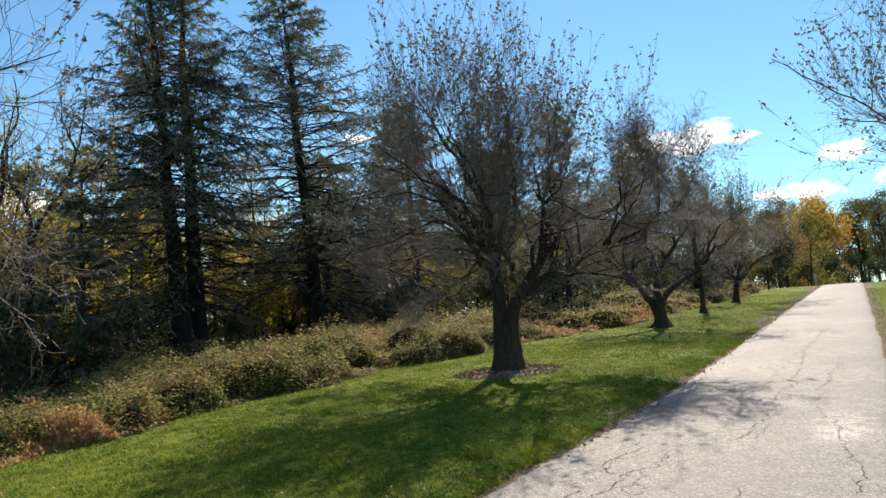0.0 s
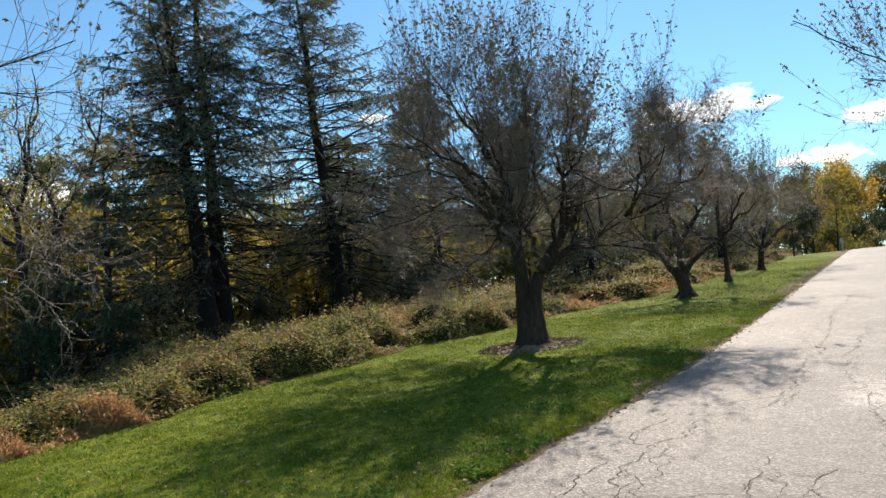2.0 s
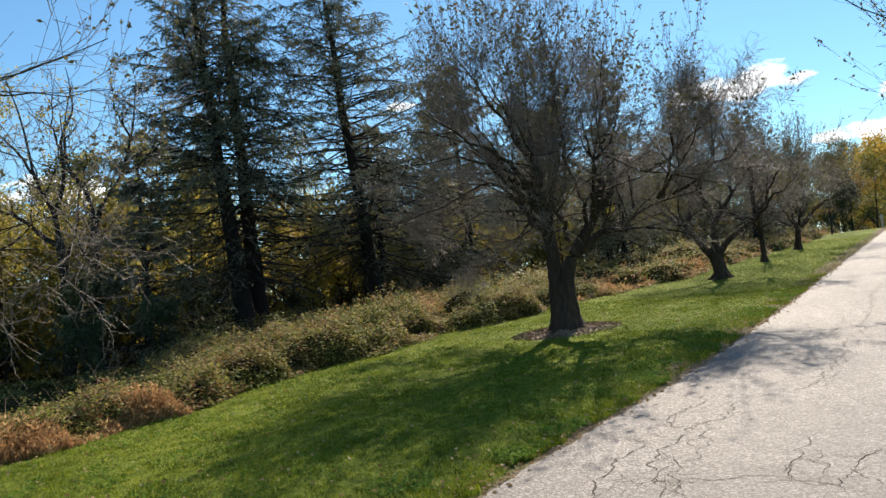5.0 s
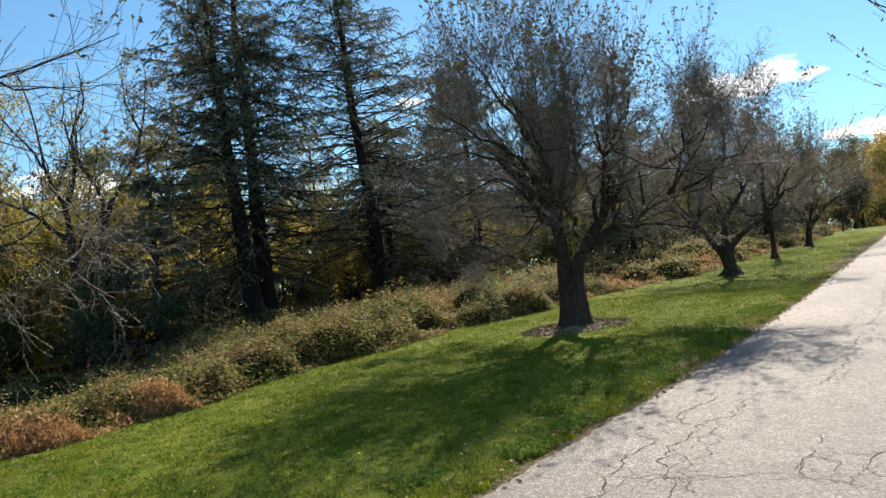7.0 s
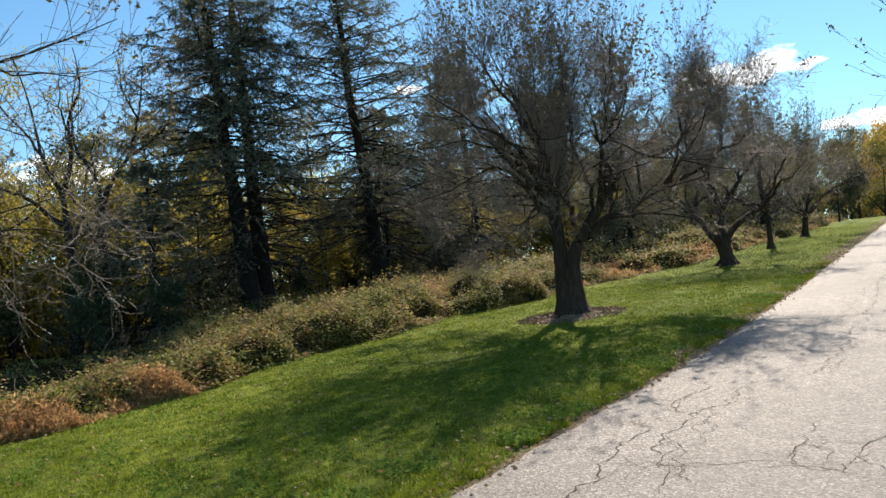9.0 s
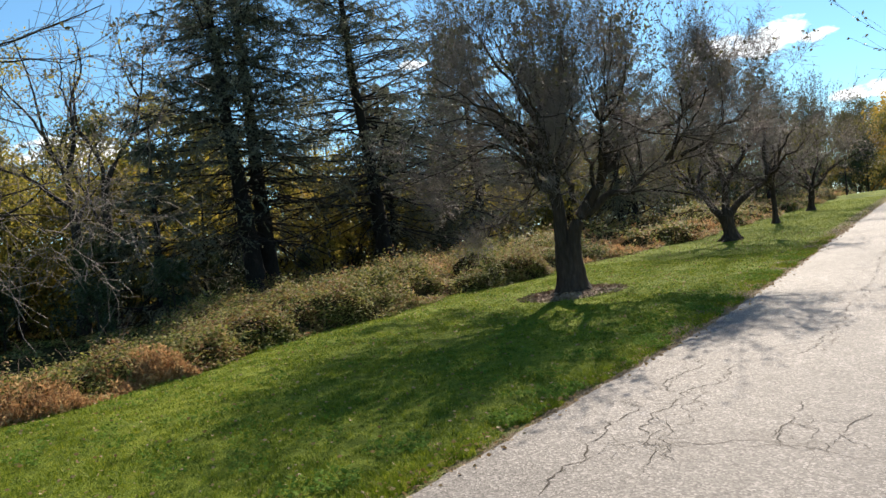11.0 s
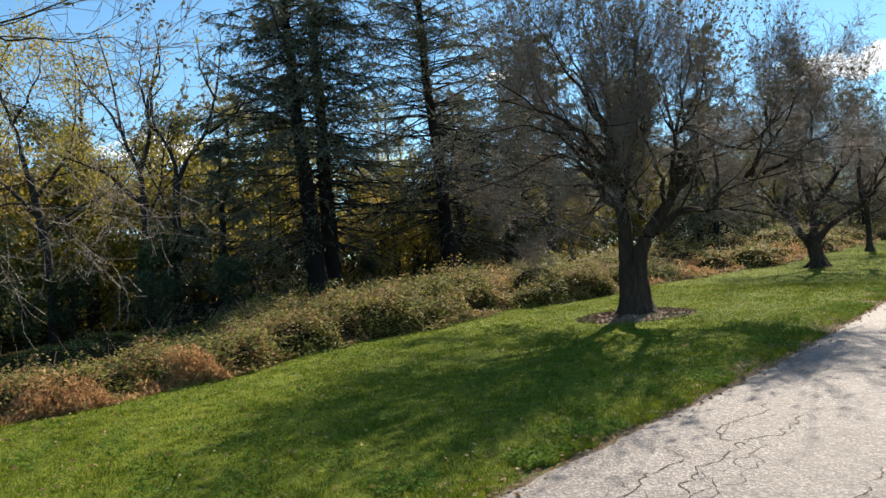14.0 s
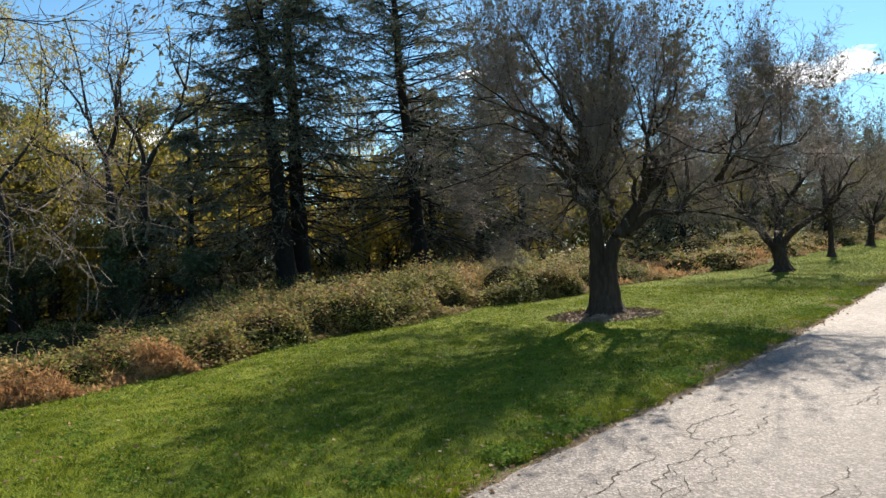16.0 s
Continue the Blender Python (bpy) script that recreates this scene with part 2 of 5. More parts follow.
def paving():
    """Old chip-seal paving: pale stones in a grey binder, worn pale patches, a net of fine cracks."""
    m, n, l = material("worn_paving")
    out, bsdf, geo = n.new("ShaderNodeOutputMaterial"), n.new("ShaderNodeBsdfPrincipled"), n.new("ShaderNodeNewGeometry")

    def tex(kind, scale, **kw):
        t = n.new(kind)
        t.inputs["Scale"].default_value = scale
        for k, v in kw.items():
            t.inputs[k].default_value = v
        return t

    def math_node(op, a, b):
        k = n.new("ShaderNodeMath")
        k.operation, k.use_clamp = op, True
        for i, v in enumerate((a, b)):
            if isinstance(v, float):
                k.inputs[i].default_value = v
            else:
                l.new(v, k.inputs[i])
        return k.outputs[0]

    stones = tex("ShaderNodeTexVoronoi", 75.0)
    big, mid, grain = tex("ShaderNodeTexNoise", 0.55, Detail=5.0), tex("ShaderNodeTexNoise", 5.0, Detail=6.0), tex("ShaderNodeTexNoise", 160.0, Detail=2.0)
    for t in (stones, big, mid, grain):
        l.new(geo.outputs["Position"], t.inputs["Vector"])
    rp = n.new("ShaderNodeValToRGB")
    ramp_stops(rp, [(0.12, (0.035, 0.032, 0.029)), (0.36, (0.115, 0.104, 0.094)), (0.6, (0.19, 0.171, 0.156)), (0.88, (0.47, 0.43, 0.40))])
    sep = n.new("ShaderNodeSeparateColor")
    l.new(stones.outputs["Color"], sep.inputs[0])
    mixa, mixb = n.new("ShaderNodeMix"), n.new("ShaderNodeMix")
    mixa.inputs[0].default_value, mixb.inputs[0].default_value = 0.35, 0.28
    l.new(sep.outputs[0], mixa.inputs[2]), l.new(mid.outputs["Fac"], mixa.inputs[3])
    l.new(mixa.outputs[0], mixb.inputs[2]), l.new(big.outputs["Fac"], mixb.inputs[3])
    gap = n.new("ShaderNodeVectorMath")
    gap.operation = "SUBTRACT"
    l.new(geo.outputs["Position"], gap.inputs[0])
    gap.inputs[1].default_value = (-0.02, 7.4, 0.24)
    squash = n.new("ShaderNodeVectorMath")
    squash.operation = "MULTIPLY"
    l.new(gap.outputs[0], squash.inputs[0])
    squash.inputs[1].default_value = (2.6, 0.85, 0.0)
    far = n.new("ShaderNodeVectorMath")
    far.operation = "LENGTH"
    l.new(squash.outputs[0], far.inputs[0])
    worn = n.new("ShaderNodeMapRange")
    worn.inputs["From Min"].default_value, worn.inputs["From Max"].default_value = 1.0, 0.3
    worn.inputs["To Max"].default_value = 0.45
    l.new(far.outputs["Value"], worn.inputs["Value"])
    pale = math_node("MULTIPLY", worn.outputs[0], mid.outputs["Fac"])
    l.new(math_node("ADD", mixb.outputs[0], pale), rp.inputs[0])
    # fine cracks: cell borders of two sizes, warped, only in worn stretches
    warp = tex("ShaderNodeTexNoise", 3.0, Detail=4.0)
    l.new(geo.outputs["Position"], warp.inputs["Vector"])
    add = n.new("ShaderNodeVectorMath")
    add.operation = "MULTIPLY_ADD"
    l.new(warp.outputs["Color"], add.inputs[0])
    add.inputs[1].default_value = (0.35, 0.35, 0.0)
    l.new(geo.outputs["Position"], add.inputs[2])
    crack = None
    for scale, width, lo, hi in ((1.1, 0.006, 0.47, 0.53), (3.4, 0.014, 0.54, 0.62)):
        v = tex("ShaderNodeTexVoronoi", scale)
        v.feature = "DISTANCE_TO_EDGE"
        l.new(add.outputs[0], v.inputs["Vector"])
        line = n.new("ShaderNodeMapRange")
        line.inputs["From Min"].default_value, line.inputs["From Max"].default_value = width, 0.0
        l.new(v.outputs["Distance"], line.inputs["Value"])
        where = n.new("ShaderNodeMapRange")
        where.inputs["From Min"].default_value, where.inputs["From Max"].default_value = lo, hi
        patch = tex("ShaderNodeTexNoise", 0.9 * scale, Detail=2.0)
        l.new(geo.outputs["Position"], patch.inputs["Vector"])
        l.new(patch.outputs["Fac"], where.inputs["Value"])
        now = math_node("MULTIPLY", line.outputs[0], where.outputs[0])
        crack = now if crack is None else math_node("MAXIMUM", crack, now)
    dark = n.new("ShaderNodeMix")
    dark.data_type = "RGBA"
    l.new(crack, dark.inputs[0]), l.new(rp.outputs[0], dark.inputs[6])
    dark.inputs[7].default_value = (0.07, 0.06, 0.05, 1)
    l.new(dark.outputs[2], bsdf.inputs["Base Color"])
    bp = n.new("ShaderNodeBump")
    bp.inputs["Strength"].default_value, bp.inputs["Distance"].default_value = 0.5, 0.006
    l.new(stones.outputs["Distance"], bp.inputs["Height"]), l.new(bp.outputs[0], bsdf.inputs["Normal"])
    bsdf.inputs["Roughness"].default_value, bsdf.inputs["Specular IOR Level"].default_value = 0.75, 0.3
    l.new(bsdf.outputs[0], out.inputs[0])
    return m


TURF, PAVING = turf(), paving()


# ---- mesh builders ----
def mesh_from(name, verts, quads, smooth=True):
    """A mesh from an array of places and an array of four-cornered faces."""
    me = bpy.data.meshes.new(name)
    verts, quads = np.asarray(verts, np.float32), np.asarray(quads, np.int32)
    k = quads.shape[1]
    me.vertices.add(len(verts))
    me.vertices.foreach_set("co", verts.ravel())
    me.loops.add(quads.size)
    me.loops.foreach_set("vertex_index", quads.ravel())
    me.polygons.add(len(quads))
    me.polygons.foreach_set("loop_start", np.arange(len(quads), dtype=np.int32) * k)
    me.polygons.foreach_set("use_smooth", np.full(len(quads), smooth))
    me.update(calc_edges=True)
    me.validate()
    return me


def joined(pieces):
    """One pair of places and faces out of several."""
    verts, faces, base = [], [], 0
    for v, f in pieces:
        verts.append(v), faces.append(f + base)
        base += len(v)
    return np.concatenate(verts), np.concatenate(faces)


def mesh_part(name, pieces, mat, parent=None, label="", smooth=True):
    v, f = joined(pieces)
    me = mesh_from(name, v, f, smooth)
    me.materials.append(mat)
    ob = new(name, me)
    if parent is not None:
        ob.parent = parent
    return tagged(ob, label)


def unit(a):
    return a / np.maximum(np.linalg.norm(a, axis=-1, keepdims=True), 1e-9)


def tubes(P, R, k, rough=0.0, rng=None):
    """Tapered tubes round polylines P (count, points, 3) with radii R (count, points)."""
    B, n, _ = P.shape
    T = np.gradient(P, axis=1)
    T = unit(T)
    ref = np.where(np.abs(T[..., 2:3]) > 0.85, np.array([1.0, 0, 0]), np.array([0, 0, 1.0]))
    U = unit(np.cross(T, ref))
    V = np.cross(T, U)
    a = np.arange(k) * 2 * np.pi / k
    ring = U[:, :, None] * np.cos(a)[:, None] + V[:, :, None] * np.sin(a)[:, None]
    rr = R[:, :, None, None]
    if rough and rng is not None:
        rr = rr * (1 + rough * rng.uniform(-1, 1, (B, n, k, 1)))
    verts = (P[:, :, None] + ring * rr).reshape(-1, 3)
    i = np.arange(B)[:, None, None] * n * k + np.arange(n - 1)[None, :, None] * k
    j, j2 = np.arange(k), (np.arange(k) + 1) % k
    quads = np.stack([i + j, i + j2, i + k + j2, i + k + j], -1).reshape(-1, 4)
    return verts, quads


def leaves(pos, way, size, wide, rng, fold=0.15, flat=0.0):
    """Lozenge-shaped leaves, slightly folded, from pos along way."""
    way = unit(way)
    side = unit(np.cross(way, unit(rng.normal(size=way.shape)) + np.array([0, 0, flat])))
    up = np.cross(way, side)
    size, wide = np.reshape(size, (-1, 1)), np.reshape(wide, (-1, 1))
    mid = pos + way * size * 0.45
    v = np.stack([pos, mid + side * wide / 2 + up * wide * fold, pos + way * size, mid - side * wide / 2 + up * wide * fold], 1)
    return v.reshape(-1, 3), np.arange(len(pos) * 4).reshape(-1, 4)


def smooth_line(points, n):
    """A smooth curve of n places through a few given ones."""
    p = np.asarray(points, float)
    p = np.concatenate([2 * p[:1] - p[1:2], p, 2 * p[-1:] - p[-2:-1]])
    out = []
    for s in np.linspace(0, len(p) - 3 - 1e-6, n):
        i = int(s)
        t = s - i
        a, b, c, d = p[i:i + 4]
        out.append(0.5 * (2 * b + (c - a) * t + (2 * a - 5 * b + 4 * c - d) * t * t + (3 * b - a - 3 * c + d) * t ** 3))
    return np.array(out)


def along(P, i, t):
    """The place and direction at t (0 to 1) on the lines with numbers i."""
    n = P.shape[1]
    s = np.clip(t, 0, 0.9999) * (n - 1)
    k = s.astype(int)
    f = (s - k)[:, None]
    a, b = P[i, k], P[i, k + 1]
    return a + (b - a) * f, unit(b - a)


def grow(rng, P, R, count, span, angle, length, seg, lift=0.0, wig=0.15, thin=0.5, tip=0.3, bias=None, shrink=0.4, stout=0.03):
    """Side shoots: count on every line of P, between the two parts of its length in span, at the angles given in degrees."""
    i = np.repeat(np.arange(len(P)), count)
    t = rng.uniform(*span, len(i))
    start, T = along(P, i, t)
    perp = unit(np.cross(T, unit(rng.normal(size=T.shape))))
    if bias is not None:
        perp = unit(perp + np.asarray(bias))
    a = np.radians(rng.uniform(*angle, len(i)))[:, None]
    d = unit(np.cos(a) * T + np.sin(a) * perp)
    L = rng.uniform(*length, len(i)) * (1 - shrink * t)
    pts = [start]
    for _ in range(seg):
        d = unit(d + rng.normal(size=d.shape) * wig + np.array([0, 0, lift]))
        pts.append(pts[-1] + d * (L / seg)[:, None])
    P2 = np.stack(pts, 1)
    s = np.clip(t, 0, 0.9999) * (R.shape[1] - 1)
    r0 = np.minimum(R[i, s.astype(int)] * thin, L * stout)
    R2 = np.maximum(r0[:, None] * np.linspace(1, tip, seg + 1), 0.0024)
    return P2, R2


# ---- lie of the land ----
def lawn_edge(y):
    """Where the mown lawn meets the thicket."""
    y = np.asarray(y, float)
    return np.interp(y, [-30, 4, 13, 17, 25, 46, 70], [-8.6, -8.7, -8.75, -8.2, -6.6, -5.5, -5.4]) + 0.16 * np.sin(y * 1.3) + 0.1 * np.sin(y * 3.1 + 1)


def ground_z(x, y):
    x, y = np.asarray(x, float), np.asarray(y, float)
    yy = np.clip(y, -80, 900)
    z = 0.0475 * yy - 0.13 - 0.0475 * np.maximum(0, yy - 63) - np.clip(yy - 54, 0, 16) ** 2 * 0.0030
    z = z - 0.04 * np.clip(-9.5 - x, 0, 15)
    return z + 0.02 * np.sin(x * 1.1 + 0.5 * y) * np.clip(np.abs(x + 1) - 2.5, 0, 1)


def road_left(y):
    return np.interp(y, [-14, 2, 3.5, 5, 7, 9, 12, 22, 40, 72], [-2.8, -2.72, -2.63, -2.51, -2.36, -2.29, -2.2, -2.2, -2.2, -2.15]) + 0.02 * np.sin(y * 0.9) + 0.014 * np.sin(y * 5.3 + 1) + 0.012 * np.sin(y * 13.1) + 0.008 * np.sin(y * 29.0)


def road_right(y):
    return 0.62 - 0.006 * y + 0.02 * np.sin(y * 1.1 + 2) + 0.015 * np.sin(y * 4.9) + 0.012 * np.sin(y * 12.0)


def steps(*stretches):
    return np.unique(np.concatenate([np.arange(a, b, s) for a, b, s in stretches]))


def sheet(xs, ys, z):
    X, Y = np.meshgrid(xs, ys)
    nx = len(xs)
    v = np.stack([X, Y, z(X, Y)], -1).reshape(-1, 3)
    i = (np.arange(len(ys) - 1)[:, None] * nx + np.arange(nx - 1)).ravel()
    return v, np.stack([i, i + 1, i + nx + 1, i + nx], -1)


gx = steps((-900, -100, 100), (-100, -30, 10), (-30, -10, 1), (-10, 6, 0.25), (6, 30, 2), (30, 100, 10), (100, 1000, 100))
gy = steps((-900, -100, 100), (-100, -10, 10), (-10, 30, 0.35), (30, 75, 1.0), (75, 150, 10), (150, 1500, 100))
ground = mesh_part("ground", [sheet(gx, gy, ground_z)], TURF)
tagged(ground, "gently rising mown green lawn with worn patches", "lawn", kind="structure")

ry = np.arange(-14, 72, 0.07)
ru = np.linspace(0, 1, 17)
RX = road_left(ry)[:, None] * (1 - ru) + road_right(ry)[:, None] * ru
RZ = ground_z(RX, ry[:, None]) + 0.012 + 0.03 * np.sin(ru * np.pi) ** 0.6 - 0.03 * (np.abs(ru - 0.5) > 0.49)
rv = np.stack([RX, np.repeat(ry[:, None], 17, 1), RZ], -1).reshape(-1, 3)
ri = (np.arange(len(ry) - 1)[:, None] * 17 + np.arange(16)).ravel()
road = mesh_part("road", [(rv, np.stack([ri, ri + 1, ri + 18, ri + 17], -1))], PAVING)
tagged(road, "narrow lane of pale cracked chip-seal paving", "road", kind="structure")


def road_z(x, y):
    u = (x - road_left(y)) / (road_right(y) - road_left(y))
    return ground_z(x, y) + 0.012 + 0.03 * np.sin(np.clip(u, 0.001, 0.999) * np.pi) ** 0.6


# ---- trees ----
def empty(name, m):
    e = new(name)
    e.empty_display_size = 0.3
    e.matrix_world = m
    return e


def bole(points, radii, n=16, k=14, flare=0.0, rng=None, crook=0.0):
    """A trunk or limb: a smooth, lumpy tube; flare widens its foot, crook bends it to and fro."""
    P = smooth_line(points, n)
    if crook:
        P[2:] += np.cumsum(rng.normal(size=(n - 2, 3)) * crook, 0) * np.linspace(1, 0.4, n - 2)[:, None]
    R = np.interp(np.linspace(0, 1, n), np.linspace(0, 1, len(radii)), radii)
    if flare:
        R = R * (1 + flare * np.exp(-np.linspace(0, 1, n) * 10))
    return P[None], R[None], tubes(P[None], R[None], k, 0.07, rng)


def fruit_tree(name, m, limbs, seed, label, trunks, shoots=150, fine=6, group="cherry trees along the lane", side=(11, 8), leaf_n=9, leaf_size=(0.05, 0.09), low_leaves=900, reach=(1.0, 2.3), lift=0.02, shoot=(0.9, 2.0), high=0.45, wig=0.17, twig=(0.5, 1.15), slim=0.006, bough=0.011, airy=(9.0, 1.0), roots=0, crown=None, plume=(4, (0.3, 0.8), 2), fine_len=(0.15, 0.6), open_air=-0.35, skew=(0, 0, 0, 0), stiff=0.006, gap=1.5, spread=(1, 1, 0.35)):
    """A spreading old cherry: short trunk, crooked limbs, a tangle of fine twigs and upright leafy shoots."""
    rng = np.random.default_rng(seed)
    tree = tagged(empty(name, m), label, "tree", group)
    for pts, rad in trunks:
        mesh_part("trunk", [bole(pts, rad, 26, 20, 0.95, rng)[2]], BARK, tree)
    for k in range(roots):
        c, s = math.cos(k * 2 * math.pi / roots + 0.4), math.sin(k * 2 * math.pi / roots + 0.4)
        w = trunks[0][1][0]
        far = w * rng.uniform(2.2, 3.0)
        cx = 0.5 * (trunks[0][0][0][0] + trunks[-1][0][0][0]) if len(trunks) == 2 else 0.0
        mesh_part("root", [bole([(cx + c * w * 0.5, s * w * 0.5, w * 2.0), (cx + c * w * 1.15, s * w * 1.15, w * 0.75), (cx + c * far, s * far, 0.0)], (w * 0.45, w * 0.42, w * 0.12), 9, 9, 0, rng)[2]], BARK, tree)
    lp, lr = [], []
    weight = []
    limb_obs = []
    for pts, r0, r1, *w in limbs:
        P, R, piece = bole(pts, (r0, r0 * 0.52, r0 * 0.19 + r1 * 0.1, r1 * 0.28), 18, 9, 0, rng, 0.045)
        weight.append(w[0] if w else 1.0)
        limb_obs.append(mesh_part("limb", [piece], BARK, tree))
        lp.append(P), lr.append(R)
    P0, R0 = np.concatenate(lp), np.concatenate(lr)
    P1, R1 = grow(rng, P0, R0, side[0], (0.15, 1.0), (30, 75), reach, 7, lift, wig, 0.5, 0.25, stout=bough)
    some = rng.uniform(size=len(P1)) < np.repeat(weight, side[0])
    P1, R1 = P1[some], R1[some]
    owner = np.repeat(np.arange(len(P0)), side[0])[some]
    P2, R2 = grow(rng, P1, R1, side[1], (0.15, 1.0), (25, 70), twig, 5, 0.0, 0.2, 0.5, 0.35, stout=slim)
    dense = clumps(P2[:, 3] * spread, gap, seed) + rng.normal(size=len(P2)) * 0.7 > open_air + np.interp(P2[:, 3, 0], [0.2, 1.3, 1.9, 2.4], skew)
    P2, R2 = P2[dense], R2[dense]
    P3, R3 = grow(rng, P2, R2, fine, (0.1, 1.0), (25, 75), fine_len, 2, 0.01, 0.3, 0.6, 0.5, stout=stiff)
    for j in range(len(P1)):
        mesh_part("branch", [tubes(P1[j:j + 1], R1[j:j + 1], 5)], BARK, limb_obs[owner[j]])
    # shoots that stand straight up from the upper limbs
    hi = np.concatenate([P1[:, 1:]])
    S, SR = grow(rng, hi, R1[:, 1:], max(1, round(shoots * 3 / len(hi))), (0.1, 0.95), (8, 50), shoot, 7, 0.17, 0.06, 0.5, 0.35, shrink=0.2, stout=0.005)
    keep = S[:, 0, 2] > np.quantile(S[:, 0, 2], high)
    keep &= (S[:, 0, 0] > -1.5 * airy[0]) | (rng.uniform(size=len(S)) < 0.15)
    keep &= (S[:, 0, 0] < airy[0]) | (rng.uniform(size=len(S)) < airy[1])
    keep &= clumps(S[:, 2] * spread, gap, seed) + rng.normal(size=len(S)) * 0.85 > open_air + 0.15
    if crown is not None:
        keep &= S[:, -1, 2] < np.interp(S[:, -1, 0], *crown) - 0.75 * np.maximum(0, -S[:, -1, 1]) - 0.3 * np.maximum(0, S[:, -1, 1]) + rng.normal(size=len(S)) * 0.2 + 1.3 * (rng.uniform(size=len(S)) < 0.2)
    S, SR = S[keep], SR[keep]
    S2, SR2 = grow(rng, S, SR, plume[0], (0.12, 0.9), (8, 32), plume[1], 4, 0.08, 0.07, 0.6, 0.5, stout=0.005)
    tagged(mesh_part("twig_tangle", [tubes(P2, R2, 3), tubes(P3, R3, 3), tubes(S, SR, 4), tubes(S2, SR2, 3)], TWIG, tree, "tangle of fine grey-brown twigs"), kind="stuff")
    lp, ld = [], []
    for line, cnt, lo in ((S, leaf_n, 0.62), (S2, plume[2], 0.55)):
        i = np.repeat(np.arange(len(line)), cnt)
        a, T = along(line, i, 1 - (1 - lo) * rng.uniform(0, 1, len(i)) ** 1.4)
        lp.append(a), ld.append(unit(T * 0.5 + rng.normal(size=T.shape)))
    i = rng.integers(0, len(P3), low_leaves)
    a, T = along(P3, i, rng.uniform(0.4, 1, len(i)))
    lp.append(a), ld.append(unit(rng.normal(size=T.shape) + (0, 0, -0.6)))
    pos, way = np.concatenate(lp), np.concatenate(ld)
    sz = rng.uniform(*leaf_size, len(pos))
    tagged(mesh_part("leafage", [leaves(pos, way, sz, sz * 0.55, rng)], CHERRY_LEAF, tree, "sparse olive-brown leaves at the shoot tips", False), kind="stuff")
    return tree


def clumps(p, size, seed):
    """A smooth uneven field over places: dense spots and gaps."""
    r = np.random.default_rng(seed)
    f = np.zeros(len(p))
    for _ in range(6):
        k = unit(r.normal(size=3)) * 2 * np.pi / size * r.uniform(0.6, 1.5)
        f = f + np.sin(p @ k + r.uniform(0, 2 * np.pi))
    return f / 1.73


def spread_limbs(rng, fork, count, reach, rise, r0=0.1):
    """Limbs that leave a fork all round and arch outwards."""
    out = []
    for i in range(count):
        a = (i + rng.uniform(-0.3, 0.3)) * 2 * math.pi / count
        c, s = math.cos(a), math.sin(a)
        r, h = reach * rng.uniform(0.75, 1.1), rise * rng.uniform(0.6, 1.2)
        if i % 3 == 2:
            r, h = r * 0.45, h * 1.5
        mid = (fork[0] + c * r * 0.35 + rng.normal() * 0.12, fork[1] + s * r * 0.35 + rng.normal() * 0.12, fork[2] + h * rng.uniform(0.35, 0.6))
        out.append(([fork, mid, (fork[0] + c * r * 0.7, fork[1] + s * r * 0.7, fork[2] + h * 0.8 + rng.normal() * 0.1), (fork[0] + c * r, fork[1] + s * r, fork[2] + h)], r0 * rng.uniform(0.8, 1.1), 0.025))
    return out


def at_ground(x, y, rz=0.0, sink=0.05, rx=0.0, ry=0.0):
    return pose(x, y, float(ground_z(x, y)) - sink, rx, ry, rz)


